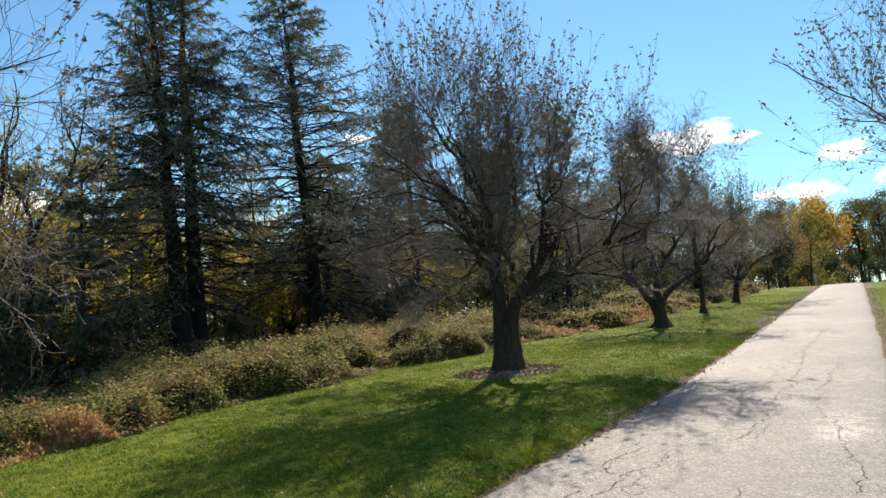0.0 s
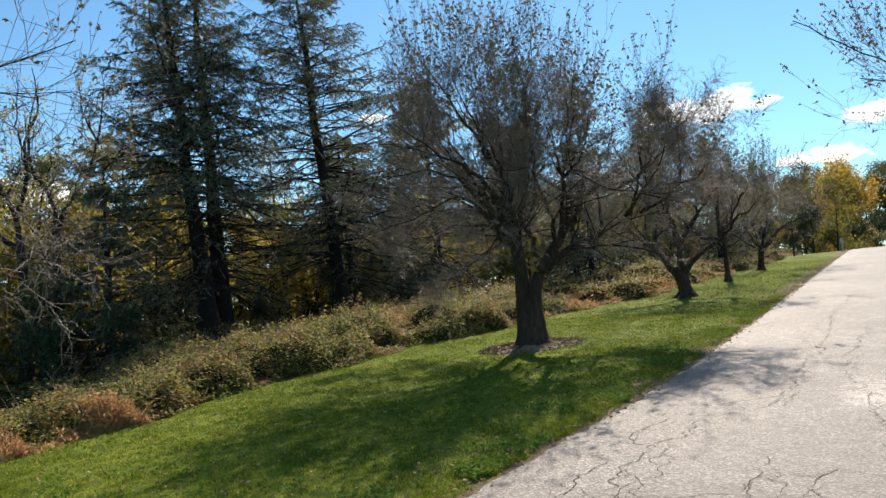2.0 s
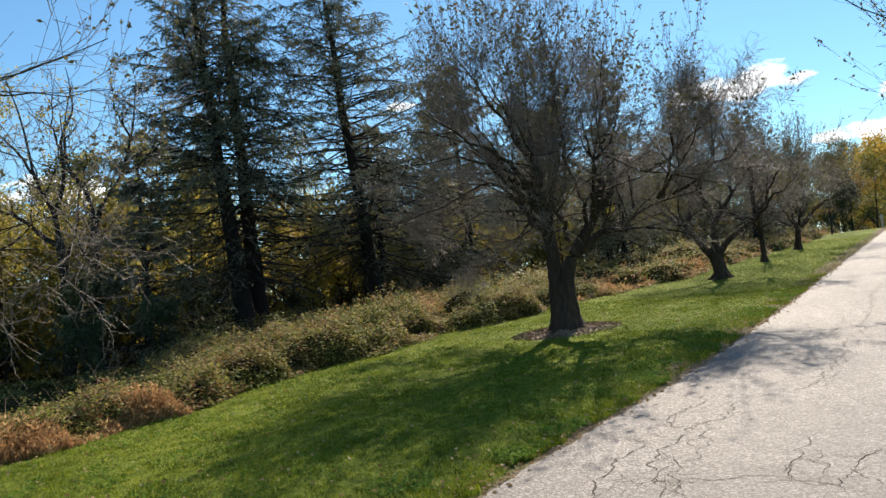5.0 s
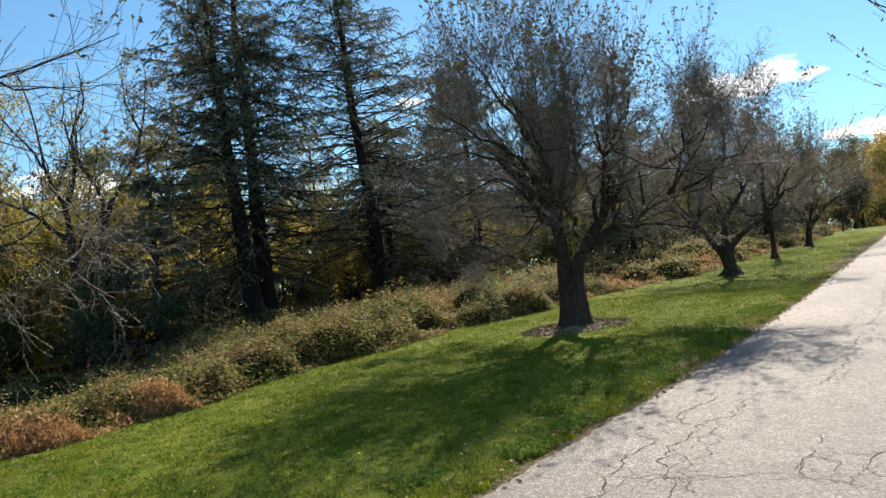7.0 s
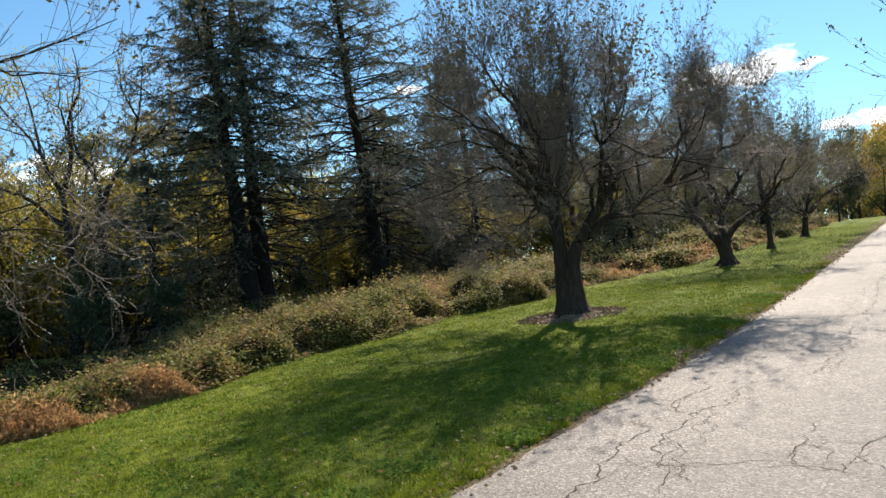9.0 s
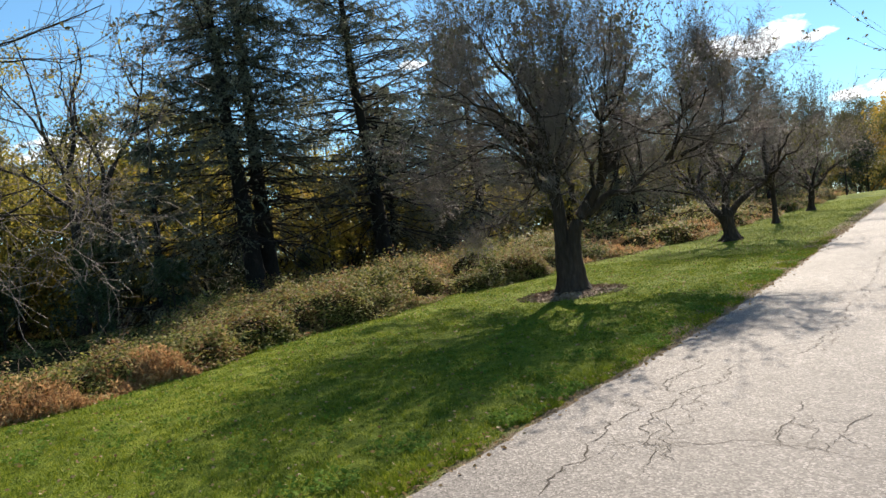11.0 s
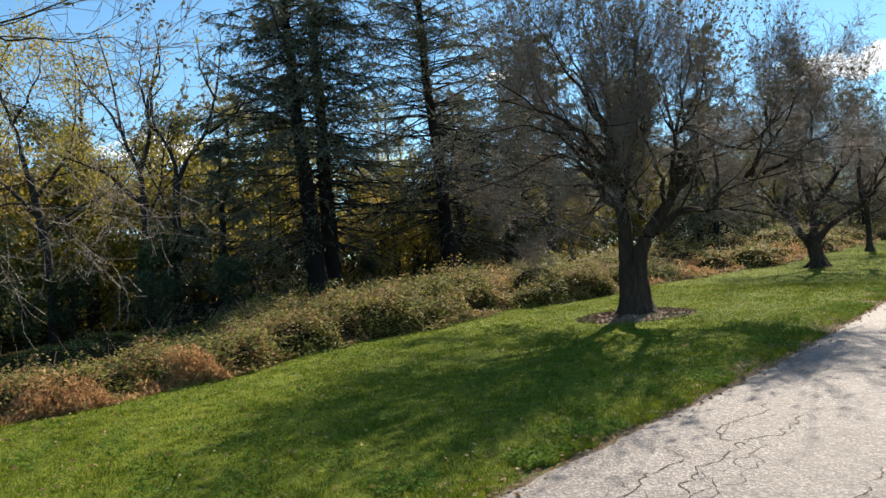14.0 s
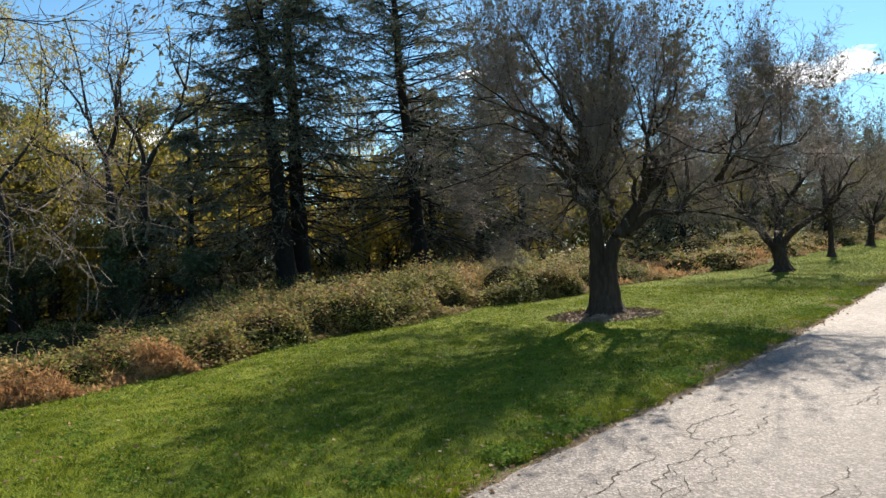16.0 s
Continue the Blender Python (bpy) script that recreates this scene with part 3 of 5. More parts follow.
# the old cherry by the lane; x runs across the lane's view, z up
big_trunks = [
    ([(-0.05, 0, 0), (-0.09, 0, 0.55), (-0.10, 0.02, 1.05), (-0.10, 0.03, 1.6), (-0.16, 0.05, 2.15)], (0.19, 0.155, 0.135, 0.12, 0.10)),
    ([(0.11, 0.02, 0), (0.10, 0.0, 0.55), (0.13, -0.02, 1.12), (0.37, -0.03, 1.58), (0.70, -0.05, 2.05)], (0.18, 0.15, 0.135, 0.115, 0.09)),
]
big_limbs = [
    ([(-0.14, 0.05, 2.0), (-0.20, 0.1, 2.8), (-0.30, 0.1, 3.8), (-0.42, 0.2, 5.4)], 0.09, 0.025, 0.7),
    ([(-0.15, 0.05, 2.1), (0.1, 0.4, 2.9), (0.25, 0.7, 3.9), (0.3, 1.0, 5.4)], 0.07, 0.02, 0.5),
    ([(0.66, -0.05, 1.95), (0.82, -0.1, 2.5), (0.78, -0.05, 3.1), (0.98, 0.0, 4.0), (1.2, 0.3, 5.4)], 0.085, 0.025, 0.7),
    ([(0.40, -0.03, 1.5), (0.75, 0.05, 1.78), (1.15, 0.2, 1.87), (1.5, 0.35, 2.25), (2.15, 0.6, 2.40), (2.9, 0.8, 2.55)], 0.10, 0.025, 0.9),
    ([(0.78, -0.08, 2.3), (1.1, 0.2, 2.75), (1.5, 0.5, 3.0), (1.95, 0.8, 2.95), (2.6, 1.2, 3.4)], 0.08, 0.025, 0.7),
    ([(-0.14, 0.04, 1.9), (-0.5, -0.1, 2.35), (-1.0, -0.2, 2.7), (-1.7, -0.3, 2.75), (-3.1, -0.4, 2.35)], 0.08, 0.02),
    ([(-0.14, 0.04, 1.75), (-0.45, 0.1, 2.1), (-0.75, 0.2, 1.95), (-1.05, 0.3, 1.6), (-1.6, 0.4, 1.45)], 0.055, 0.015, 0.7),
    ([(-0.16, 0.04, 2.2), (-0.5, 0.6, 2.7), (-1.3, 1.2, 3.0), (-2.5, 1.8, 2.9)], 0.07, 0.02),
    ([(-0.16, 0.04, 2.3), (-0.6, -0.6, 2.9), (-1.4, -1.0, 3.3), (-2.4, -1.3, 3.3)], 0.07, 0.02, 0.75),
    ([(0.72, -0.05, 2.05), (0.8, -0.6, 2.8), (0.7, -1.1, 3.5), (0.5, -1.5, 4.1)], 0.07, 0.02, 0.45),
    ([(0.74, -0.05, 2.1), (1.2, 0.8, 2.9), (1.6, 1.5, 3.3), (2.2, 2.2, 3.6)], 0.07, 0.02, 0.4),
    ([(-0.2, 0.1, 2.6), (-0.9, 0.1, 3.4), (-1.4, 0.0, 4.0), (-1.7, 0.1, 4.6)], 0.065, 0.02, 0.7),
    ([(-0.22, 0.1, 3.0), (-0.6, 0.3, 3.9), (-1.0, 0.4, 4.9), (-1.2, 0.5, 5.8)], 0.055, 0.02, 0.6),
    ([(2.1, 0.58, 2.38), (2.35, 0.6, 3.3), (2.5, 0.7, 3.9), (2.6, 0.8, 4.5)], 0.035, 0.012, 0.9),
    ([(1.5, 0.35, 2.2), (1.6, 0.3, 3.2), (1.75, 0.4, 4.0), (1.8, 0.5, 4.7)], 0.035, 0.012, 0.5),
    ([(-0.15, 0.05, 2.0), (-0.7, 0.3, 2.4), (-1.5, 0.6, 2.5), (-2.5, 0.9, 2.15)], 0.06, 0.015),
    ([(0.2, -0.05, 1.75), (0.1, -0.7, 2.3), (-0.4, -1.4, 2.6), (-1.0, -1.9, 2.5)], 0.055, 0.015, 0.8),
    ([(0.7, 0.0, 2.1), (1.0, 0.6, 2.5), (1.2, 1.3, 2.6), (1.3, 2.0, 2.5)], 0.055, 0.015, 0.55),
    ([(-0.16, 0.04, 2.2), (-0.7, -0.9, 3.0), (-1.3, -1.7, 3.5), (-1.9, -2.4, 4.0)], 0.07, 0.02, 0.45),
    ([(-0.16, 0.04, 2.3), (-0.9, -0.4, 3.2), (-1.7, -1.0, 3.6), (-2.4, -1.7, 3.8)], 0.065, 0.02, 0.45),
    ([(-0.16, 0.04, 2.2), (-0.4, -0.9, 3.0), (-0.7, -1.8, 3.7), (-1.0, -2.7, 4.2)], 0.06, 0.02, 0.5),
    ([(2.8, 0.78, 2.52), (3.1, 0.8, 3.2), (3.4, 0.9, 4.0), (3.6, 1.0, 4.7)], 0.03, 0.012, 0.7),
    ([(-0.25, 0.12, 3.3), (-1.0, -0.2, 4.3), (-1.6, -0.4, 5.3), (-2.0, -0.5, 6.1)], 0.05, 0.015, 0.9),
    ([(0.1, 0.4, 2.9), (0.3, 0.0, 4.2), (0.2, -0.3, 5.3), (0.1, -0.4, 6.2)], 0.05, 0.015, 0.8),
    ([(-0.25, 0.1, 3.2), (-0.6, 0.6, 4.6), (-0.9, 0.9, 5.7), (-1.1, 1.1, 6.4)], 0.045, 0.015, 0.8),
    ([(2.0, 0.55, 2.38), (2.4, 0.0, 2.9), (2.7, -0.3, 3.4), (2.9, -0.5, 4.0)], 0.04, 0.012, 1.0),
    ([(2.3, 0.65, 2.43), (2.9, 0.4, 2.8), (3.4, 0.2, 3.1), (3.8, 0.0, 3.6)], 0.04, 0.012, 1.0),
    ([(1.95, 0.8, 2.95), (2.4, 1.3, 3.4), (2.8, 1.7, 3.9), (3.0, 1.9, 4.4)], 0.035, 0.012, 0.8),
    ([(-0.12, 0.05, 2.2), (0.22, 0.2, 3.2), (0.4, 0.4, 4.2), (0.45, 0.5, 5.2)], 0.05, 0.015, 1.0),
    ([(0.6, -0.05, 1.95), (0.45, -0.4, 2.9), (0.3, -0.8, 3.8), (0.3, -1.0, 4.6)], 0.05, 0.015, 1.0),
    ([(-0.12, 0.03, 1.9), (0.1, -0.3, 2.8), (0.35, -0.5, 3.6), (0.6, -0.7, 4.3)], 0.045, 0.015, 1.0),
    ([(-0.1, 0.1, 2.2), (-0.3, 0.9, 2.8), (-0.7, 1.7, 3.0), (-1.2, 2.4, 2.9)], 0.055, 0.015),
    ([(0.8, -0.05, 3.1), (1.1, -0.1, 3.6), (1.4, 0.1, 4.1), (1.6, 0.3, 4.5)], 0.055, 0.02, 0.5),
]
old_crown = ([-4.0, -3.2, -2.6, -1.9, 0.3, 1.1, 1.7, 2.4, 3.2, 4.0], [3.2, 4.4, 6.2, 8.2, 8.2, 7.0, 6.2, 5.8, 5.5, 4.4])
old_cherry = fruit_tree("cherry_tree", at_ground(-5.73, 12.45, 24.3), big_limbs, 11, "old twin-stemmed cherry tree, nearly leafless, on a mulched lawn", big_trunks, 930, 6, side=(15, 23), low_leaves=700, open_air=0.25, gap=1.15, spread=(1, 0.25, 0.25), skew=(-0.8, -0.8, -0.4, -1.1), stiff=0.009, shoot=(1.5, 3.1), high=0.35, plume=(7, (0.4, 1.1), 2), fine_len=(0.08, 0.34), lift=0.05, wig=0.13, leaf_n=6, leaf_size=(0.05, 0.1), reach=(0.8, 1.9), twig=(0.3, 0.7), slim=0.008, bough=0.016, airy=(1.2, 0.32), roots=7, crown=old_crown)


def plain_cherry(seed, m, fork_h, count, reach, rise, r, label, **kw):
    rng = np.random.default_rng(seed + 500)
    lean = rng.normal(size=2) * 0.06
    fork = (float(lean[0]), float(lean[1]), fork_h)
    r = r * 0.8
    trunks = [([(0, 0, 0), (lean[0] * 0.3, lean[1] * 0.3, fork_h * 0.4), (lean[0], lean[1], fork_h), (lean[0] * 1.3, lean[1] * 1.3, fork_h * 1.25)], (r, r * 0.85, r * 0.8, r * 0.6))]
    return fruit_tree("cherry_tree", m, spread_limbs(rng, (fork[0], fork[1], fork_h * 0.95), count, reach, rise, r * 0.45), seed, label, trunks, **kw)


low_fork = [
    ([(0, 0, 0), (-0.03, 0, 0.35), (-0.1, 0, 0.8), (-0.12, 0, 1.0)], (0.19, 0.185, 0.20, 0.13)),
    ([(-0.14, 0, 0.7), (-0.4, 0, 1.0), (-0.66, 0, 1.45), (-0.98, 0.1, 1.75)], (0.09, 0.10, 0.085, 0.06)),
    ([(-0.1, 0, 0.75), (-0.06, 0.1, 1.2), (-0.05, 0.12, 1.8)], (0.12, 0.11, 0.07)),
    ([(-0.03, 0, 0.75), (0.3, 0.05, 1.15), (0.8, 0.1, 1.5), (1.2, 0.1, 1.7)], (0.09, 0.09, 0.08, 0.055)),
]
fork_rng = np.random.default_rng(521)
low_limbs = spread_limbs(fork_rng, (-0.9, 0.1, 1.7), 5, 2.0, 1.5, 0.07) + spread_limbs(fork_rng, (0.0, 0.12, 1.7), 5, 2.0, 2.0, 0.08) + spread_limbs(fork_rng, (1.15, 0.1, 1.65), 5, 2.0, 1.5, 0.07)
second = fruit_tree("cherry_tree", at_ground(-5.2, 22.85, 14), low_limbs, 21, "cherry tree with a stout trunk forked low into three", low_fork, 260, 6, open_air=-0.2, low_leaves=300, shoot=(0.9, 1.8), leaf_n=4, leaf_size=(0.04, 0.075), side=(10, 9), reach=(0.7, 1.6), roots=5)
third = plain_cherry(22, at_ground(-5.1, 29.3, 10), 1.35, 7, 2.6, 1.5, 0.13, "young slim-trunked cherry tree beside the lane", shoots=220, fine=5, open_air=-0.7, low_leaves=350, shoot=(0.8, 1.6), leaf_n=4, leaf_size=(0.045, 0.08))
fourth = plain_cherry(23, at_ground(-4.98, 37.0, 70), 1.0, 8, 3.0, 2.2, 0.19, "cherry tree with a forked trunk, sparsely leaved", shoots=220, fine=5, open_air=-0.7, low_leaves=500, shoot=(0.9, 1.7), leaf_n=4, leaf_size=(0.05, 0.09))
# neighbour whose boughs hang in from the camera's side of the row, and the row over the lane
near_limbs = [
    ([(0, 0, 1.4), (0.6, 0.5, 2.5), (1.2, 1.1, 3.35), (1.62, 1.51, 3.56), (2.23, 2.1, 3.85)], 0.038, 0.012, 0.4),
    ([(0.9, 0.8, 2.9), (1.43, 1.35, 3.43), (1.87, 1.74, 3.38), (2.2, 2.0, 3.36)], 0.022, 0.008, 0.4),
    ([(0, 0, 1.2), (0.5, 1.0, 1.9), (0.9, 2.0, 2.3), (1.3, 3.0, 2.15)], 0.032, 0.008),
    ([(0, 0, 1.3), (0.1, 1.2, 2.1), (0.3, 2.4, 2.6), (0.5, 3.4, 2.7)], 0.032, 0.008),
    ([(0, 0, 1.3), (-0.4, 1.0, 2.0), (-0.7, 2.0, 2.3), (-0.8, 3.0, 2.2)], 0.03, 0.008),
    ([(0, 0, 1.3), (-0.6, 1.0, 2.2), (-1.0, 2.0, 2.9), (-1.2, 3.0, 2.9)], 0.03, 0.008, 0.6),
    ([(0, 0, 1.3), (-1, -1, 2.3), (-2, -1.8, 2.7)], 0.06, 0.012),
    ([(0, 0, 1.3), (0.7, -1, 2.4), (1.2, -2, 2.8)], 0.06, 0.012),
    ([(0, 0, 1.3), (0, -0.5, 3), (-0.2, -0.6, 4.5)], 0.06, 0.012),
]
near_trunk = [([(0, 0, 0), (0.03, 0, 0.5), (0, 0.03, 1.0), (0.02, 0, 1.5)], (0.19, 0.16, 0.14, 0.1))]
near_cherry = fruit_tree("cherry_tree", at_ground(-7.1, 0.5), near_limbs, 24, "cherry tree with low bare boughs reaching over the lawn", near_trunk, 60, 4, side=(14, 7), low_leaves=200, lift=-0.03, leaf_n=6, leaf_size=(0.03, 0.06), wig=0.2, reach=(0.7, 1.6), twig=(0.35, 0.9), plume=(4, (0.2, 0.5), 5), slim=0.0045, bough=0.008)
right_cherry = plain_cherry(25, at_ground(3.2, 12.9, 0), 1.4, 12, 4.0, 2.9, 0.15, "cherry tree with bare spreading boughs over the lane", shoots=420, fine=5, low_leaves=500, leaf_n=5, leaf_size=(0.05, 0.09), side=(10, 8), shoot=(0.8, 1.9), open_air=-0.8)
for x, y, r, src in ((4.4, 24.0, 130, second), (4.2, 34.5, 60, fourth), (4.2, 45.0, 200, second)):
    copy_thing(src, at_ground(x, y, r))


def conifer(m, height, width, seed, label, bare=0.2, whorl=0.4, per=8, lean=(0.0, 0.0), r=0.22, needle=(0.06, 0.125), dens=17, sprig=27, dead=0.16):
    """A tall open spruce: straight trunk, tiers of drooping boughs, hanging needle sprays."""
    rng = np.random.default_rng(seed)
    tree = tagged(empty("conifer_tree", m), label, "tree", "tall conifers")
    h = np.linspace(0, 1, 8)
    pts = [(lean[0] * t * height + 0.05 * rng.normal() * (t > 0), lean[1] * t * height, t * height) for t in h]
    P, R, piece = bole(pts, [r * (1 - t) ** 0.8 + 0.012 for t in h], 26, 10, 0.35, rng)
    mesh_part("trunk", [piece], CONIFER_BARK, tree)
    hs = np.repeat(np.arange(height * dead, height * 0.985, whorl), per)
    hs = hs + rng.uniform(-0.12, 0.12, len(hs))
    hs = hs[(hs < height * 0.72) | (rng.uniform(size=len(hs)) < 0.6)]
    t = np.clip(hs / height, 0, 0.995)
    start, _ = along(P, np.zeros(len(t), int), t)
    a = rng.uniform(0, 2 * np.pi, len(t))
    L = (0.1 + width * (1 - t) ** 0.58) * rng.uniform(0.55, 1.08, len(t)) * np.where(t < bare * 0.7, 0.8, 1.0)
    d = np.stack([np.cos(a), np.sin(a), 0.75 * t - 0.22 + rng.normal(size=len(t)) * 0.2], -1)
    line = [start]
    for s in range(7):
        d = unit(d + rng.normal(size=d.shape) * 0.1 + np.array([0, 0, -0.06 + 0.02 * s]))
        line.append(line[-1] + d * (L / 7)[:, None])
    B = np.stack(line, 1)
    BR = (0.008 + 0.007 * L)[:, None] * np.linspace(1, 0.25, 8)
    for j in range(len(B)):
        mesh_part("bough", [tubes(B[j:j + 1], BR[j:j + 1], 4)], CONIFER_BARK, tree)
    own = np.repeat(np.arange(len(B)), sprig)
    at = rng.uniform(0.2, 1.0, len(own))
    foot, T = along(B, own, at)
    flat = unit(np.cross(T, np.array([0, 0, 1.0]))) * rng.choice([-1.0, 1.0], (len(own), 1))
    way = unit(T * 0.7 + flat * rng.uniform(0.5, 1.0, (len(own), 1)) + rng.normal(size=T.shape) * 0.3 + np.array([0, 0, -0.22]))
    SL = (0.16 + 0.22 * L[own] * (1.05 - 0.55 * at)) * rng.uniform(0.6, 1.1, len(own))
    S = np.stack([foot, foot + way * (SL * 0.5)[:, None], foot + way * SL[:, None] + np.array([0, 0, -1.0]) * (SL * 0.22)[:, None]], 1)
    SR = np.repeat(np.array([[0.005, 0.004, 0.0025]]), len(S), 0)
    ok = (np.repeat(t, sprig) > bare * 0.8) | (rng.uniform(size=len(S)) < 0.55)
    S, SR = S[ok], SR[ok]
    tagged(mesh_part("sprig_tangle", [tubes(S, SR, 3)], CONIFER_BARK, tree), kind="stuff")
    live = np.repeat(t, sprig)[ok]
    S = S[(live > bare * 0.85) | (rng.uniform(size=len(S)) < 0.25)]
    i = np.repeat(np.arange(len(S)), dens)
    pos, T = along(S, i, rng.uniform(0.05, 1, len(i)))
    way = unit(T + rng.normal(size=T.shape) * 0.45 + np.array([0, 0, -0.2]))
    size = rng.uniform(*needle, len(pos))
    tagged(mesh_part("needle_mass", [leaves(pos, way, size, size * 0.28, rng)], NEEDLE, tree, "grey-green drooping needle sprays", False), kind="stuff")
    return tree


c_a = conifer(at_ground(-18.67, 16.75, 0), 13.8, 5.2, 31, "tall dark conifer with drooping boughs above the brambles", 0.4, dead=0.15, lean=(-0.055, -0.05), r=0.29)
c_b = conifer(at_ground(-19.12, 17.75, 0), 14.8, 5.0, 32, "tall dark conifer growing beside its twin", 0.4, dead=0.15, lean=(-0.018, -0.017), r=0.29)
c_c = conifer(at_ground(-17.9, 22.8, 0), 14.4, 6.7, 33, "tall open conifer with a slightly leaning trunk", 0.3, sprig=34, lean=(-0.065, -0.045), r=0.29)
c_d = conifer(at_ground(-17.4, 29.2, 0), 10.6, 5.2, 34, "dark conifer behind the cherry tree", 0.2, lean=(-0.02, -0.01), r=0.22, per=7, sprig=17, dens=11, needle=(0.11, 0.21), dead=0.1)
c_e = conifer(at_ground(-20.2, 14.2, 0), 5.6, 3.7, 36, "low broad dark conifer at the wood's edge", 0.1, r=0.16, sprig=16, dens=14, needle=(0.08, 0.16), dead=0.05)
c_far = conifer(at_ground(-6, 118, 0), 11.0, 3.0, 35, "distant dark conifer beyond the lane", r=0.22, whorl=0.6, per=4, sprig=8, dens=6, needle=(0.25, 0.45), dead=0.1)
for x, y, wide, tall in ((-21.5, 33.5, 0.9, 0.9), (-33, 24, 1.0, 1.0), (-11.6, 33.2, 0.6, 0.95), (-8.7, 48.2, 0.65, 0.78), (-13.6, 36.5, 0.75, 0.72), (-20.4, 26.6, 0.8, 0.8)):
    copy_thing(c_d, at_ground(x, y, x * 33) @ Matrix.Diagonal((wide, wide, tall, 1)))


def woodland_tree(name, m, height, reach, seed, leaf_mat, label, leaf_count=6000, leaf_size=(0.10, 0.2), r=0.2, fork=0.3, category="tree", group="woodland trees", limbs=8, side=(8, 6), tip_from=0.2, clump=0.18, given=None):
    """A tree of the wood's edge: trunk, rising limbs, branches and clumped leaves."""
    rng = np.random.default_rng(seed)
    tree = tagged(empty(name, m), label, category, group)
    bend = rng.normal(size=2) * 0.05 * height
    P, R, piece = bole([(0, 0, 0), (bend[0] * 0.3, bend[1] * 0.3, height * fork), (bend[0] * 0.6, bend[1] * 0.8, height * 0.62), (bend[0], bend[1], height * 0.93)], (r, r * 0.8, r * 0.45, 0.02), 18, 9, 0.3, rng)
    if given:
        P, R, piece = bole(given[0], (r, r * 0.75, r * 0.68), 14, 9, 0.3, rng)
    mesh_part("trunk", [piece], WOOD_BARK, tree)
    if given:
        P1 = np.stack([smooth_line(p, 15) for p, _ in given[1]])
        P1[:, 2:] += np.cumsum(rng.normal(size=P1[:, 2:].shape) * 0.03, 1)
        R1 = np.array([w for _, w in given[1]])[:, None] * np.linspace(1, 0.14, 15)
    else:
        P1, R1 = grow(rng, P, R, limbs, (fork, 0.95), (30, 65), (reach * 0.8, reach * 1.3), 8, 0.09, 0.16, 0.6, 0.2)
    P2, R2 = grow(rng, P1, R1, side[0], (0.2, 1.0), (25, 65), (reach * 0.3, reach * 0.55), 5, 0.06, 0.18, 0.6, 0.3)
    P3, R3 = grow(rng, P2, R2, side[1], (0.2, 1.0), (25, 70), (reach * 0.1, reach * 0.22), 3, 0.03, 0.2, 0.6, 0.4)
    for j in range(len(P1)):
        mesh_part("limb", [tubes(P1[j:j + 1], R1[j:j + 1], 6)], WOOD_BARK, tree)
    tagged(mesh_part("twig_tangle", [tubes(P2, R2, 4), tubes(P3, R3, 3)] if leaf_count < 3000 else [tubes(P2[::3], R2[::3], 3)], WOOD_BARK, tree), kind="stuff")
    if leaf_count:
        lively = np.nonzero(rng.uniform(size=len(P3)) < 0.75)[0]
        i = rng.choice(lively, leaf_count)
        pos, T = along(P3, i, rng.uniform(tip_from, 1, leaf_count))
        pos = pos + rng.normal(size=pos.shape) * clump
        size = rng.uniform(*leaf_size, leaf_count)
        mesh_part("leafage", [leaves(pos, unit(rng.normal(size=pos.shape) + (0, 0, -0.4)), size, size * 0.65, rng)], leaf_mat, tree, "", False)["kind"] = "stuff"
    return tree


# wood's edge, nearly bare trees with yellow remnants
gaunt = woodland_tree("woodland_tree", at_ground(-22.6, 13.0, 59), 10.5, 2.4, 41, YELLOW_LEAF, "dark-limbed tree with a few remaining yellow leaves", 500, (0.07, 0.13), 0.2, limbs=6, side=(7, 6), given=(
    [(0, 0, 0), (0.1, 0, 2.2), (0.0, 0, 4.3)],
    [
        ([(0, 0, 4.1), (-0.8, 0, 4.7), (-1.5, 0.2, 5.2), (-2.4, 0.4, 5.6)], 0.10),
        ([(0, 0, 4.1), (-0.1, 0, 5.2), (-0.55, 0, 6.2), (-0.8, 0, 7.4), (-1.3, 0, 9.4)], 0.105),
        ([(-0.1, 0, 5.0), (0.25, 0, 6.2), (0.3, 0.1, 7.4), (0.7, 0.1, 8.4), (0.6, 0.2, 9.8)], 0.09),
        ([(-0.6, 0, 6.4), (-1.1, 0.3, 7.2), (-1.8, 0.4, 8.2), (-2.0, 0.5, 9.4)], 0.05),
        ([(0.3, 0.1, 7.0), (-0.1, -0.3, 8.0), (0.0, -0.5, 9.6)], 0.045),
        ([(0.1, 0, 3.6), (0.6, 0.5, 4.8), (0.8, 0.9, 6.2), (1.3, 1.2, 7.6)], 0.06),
    ]))
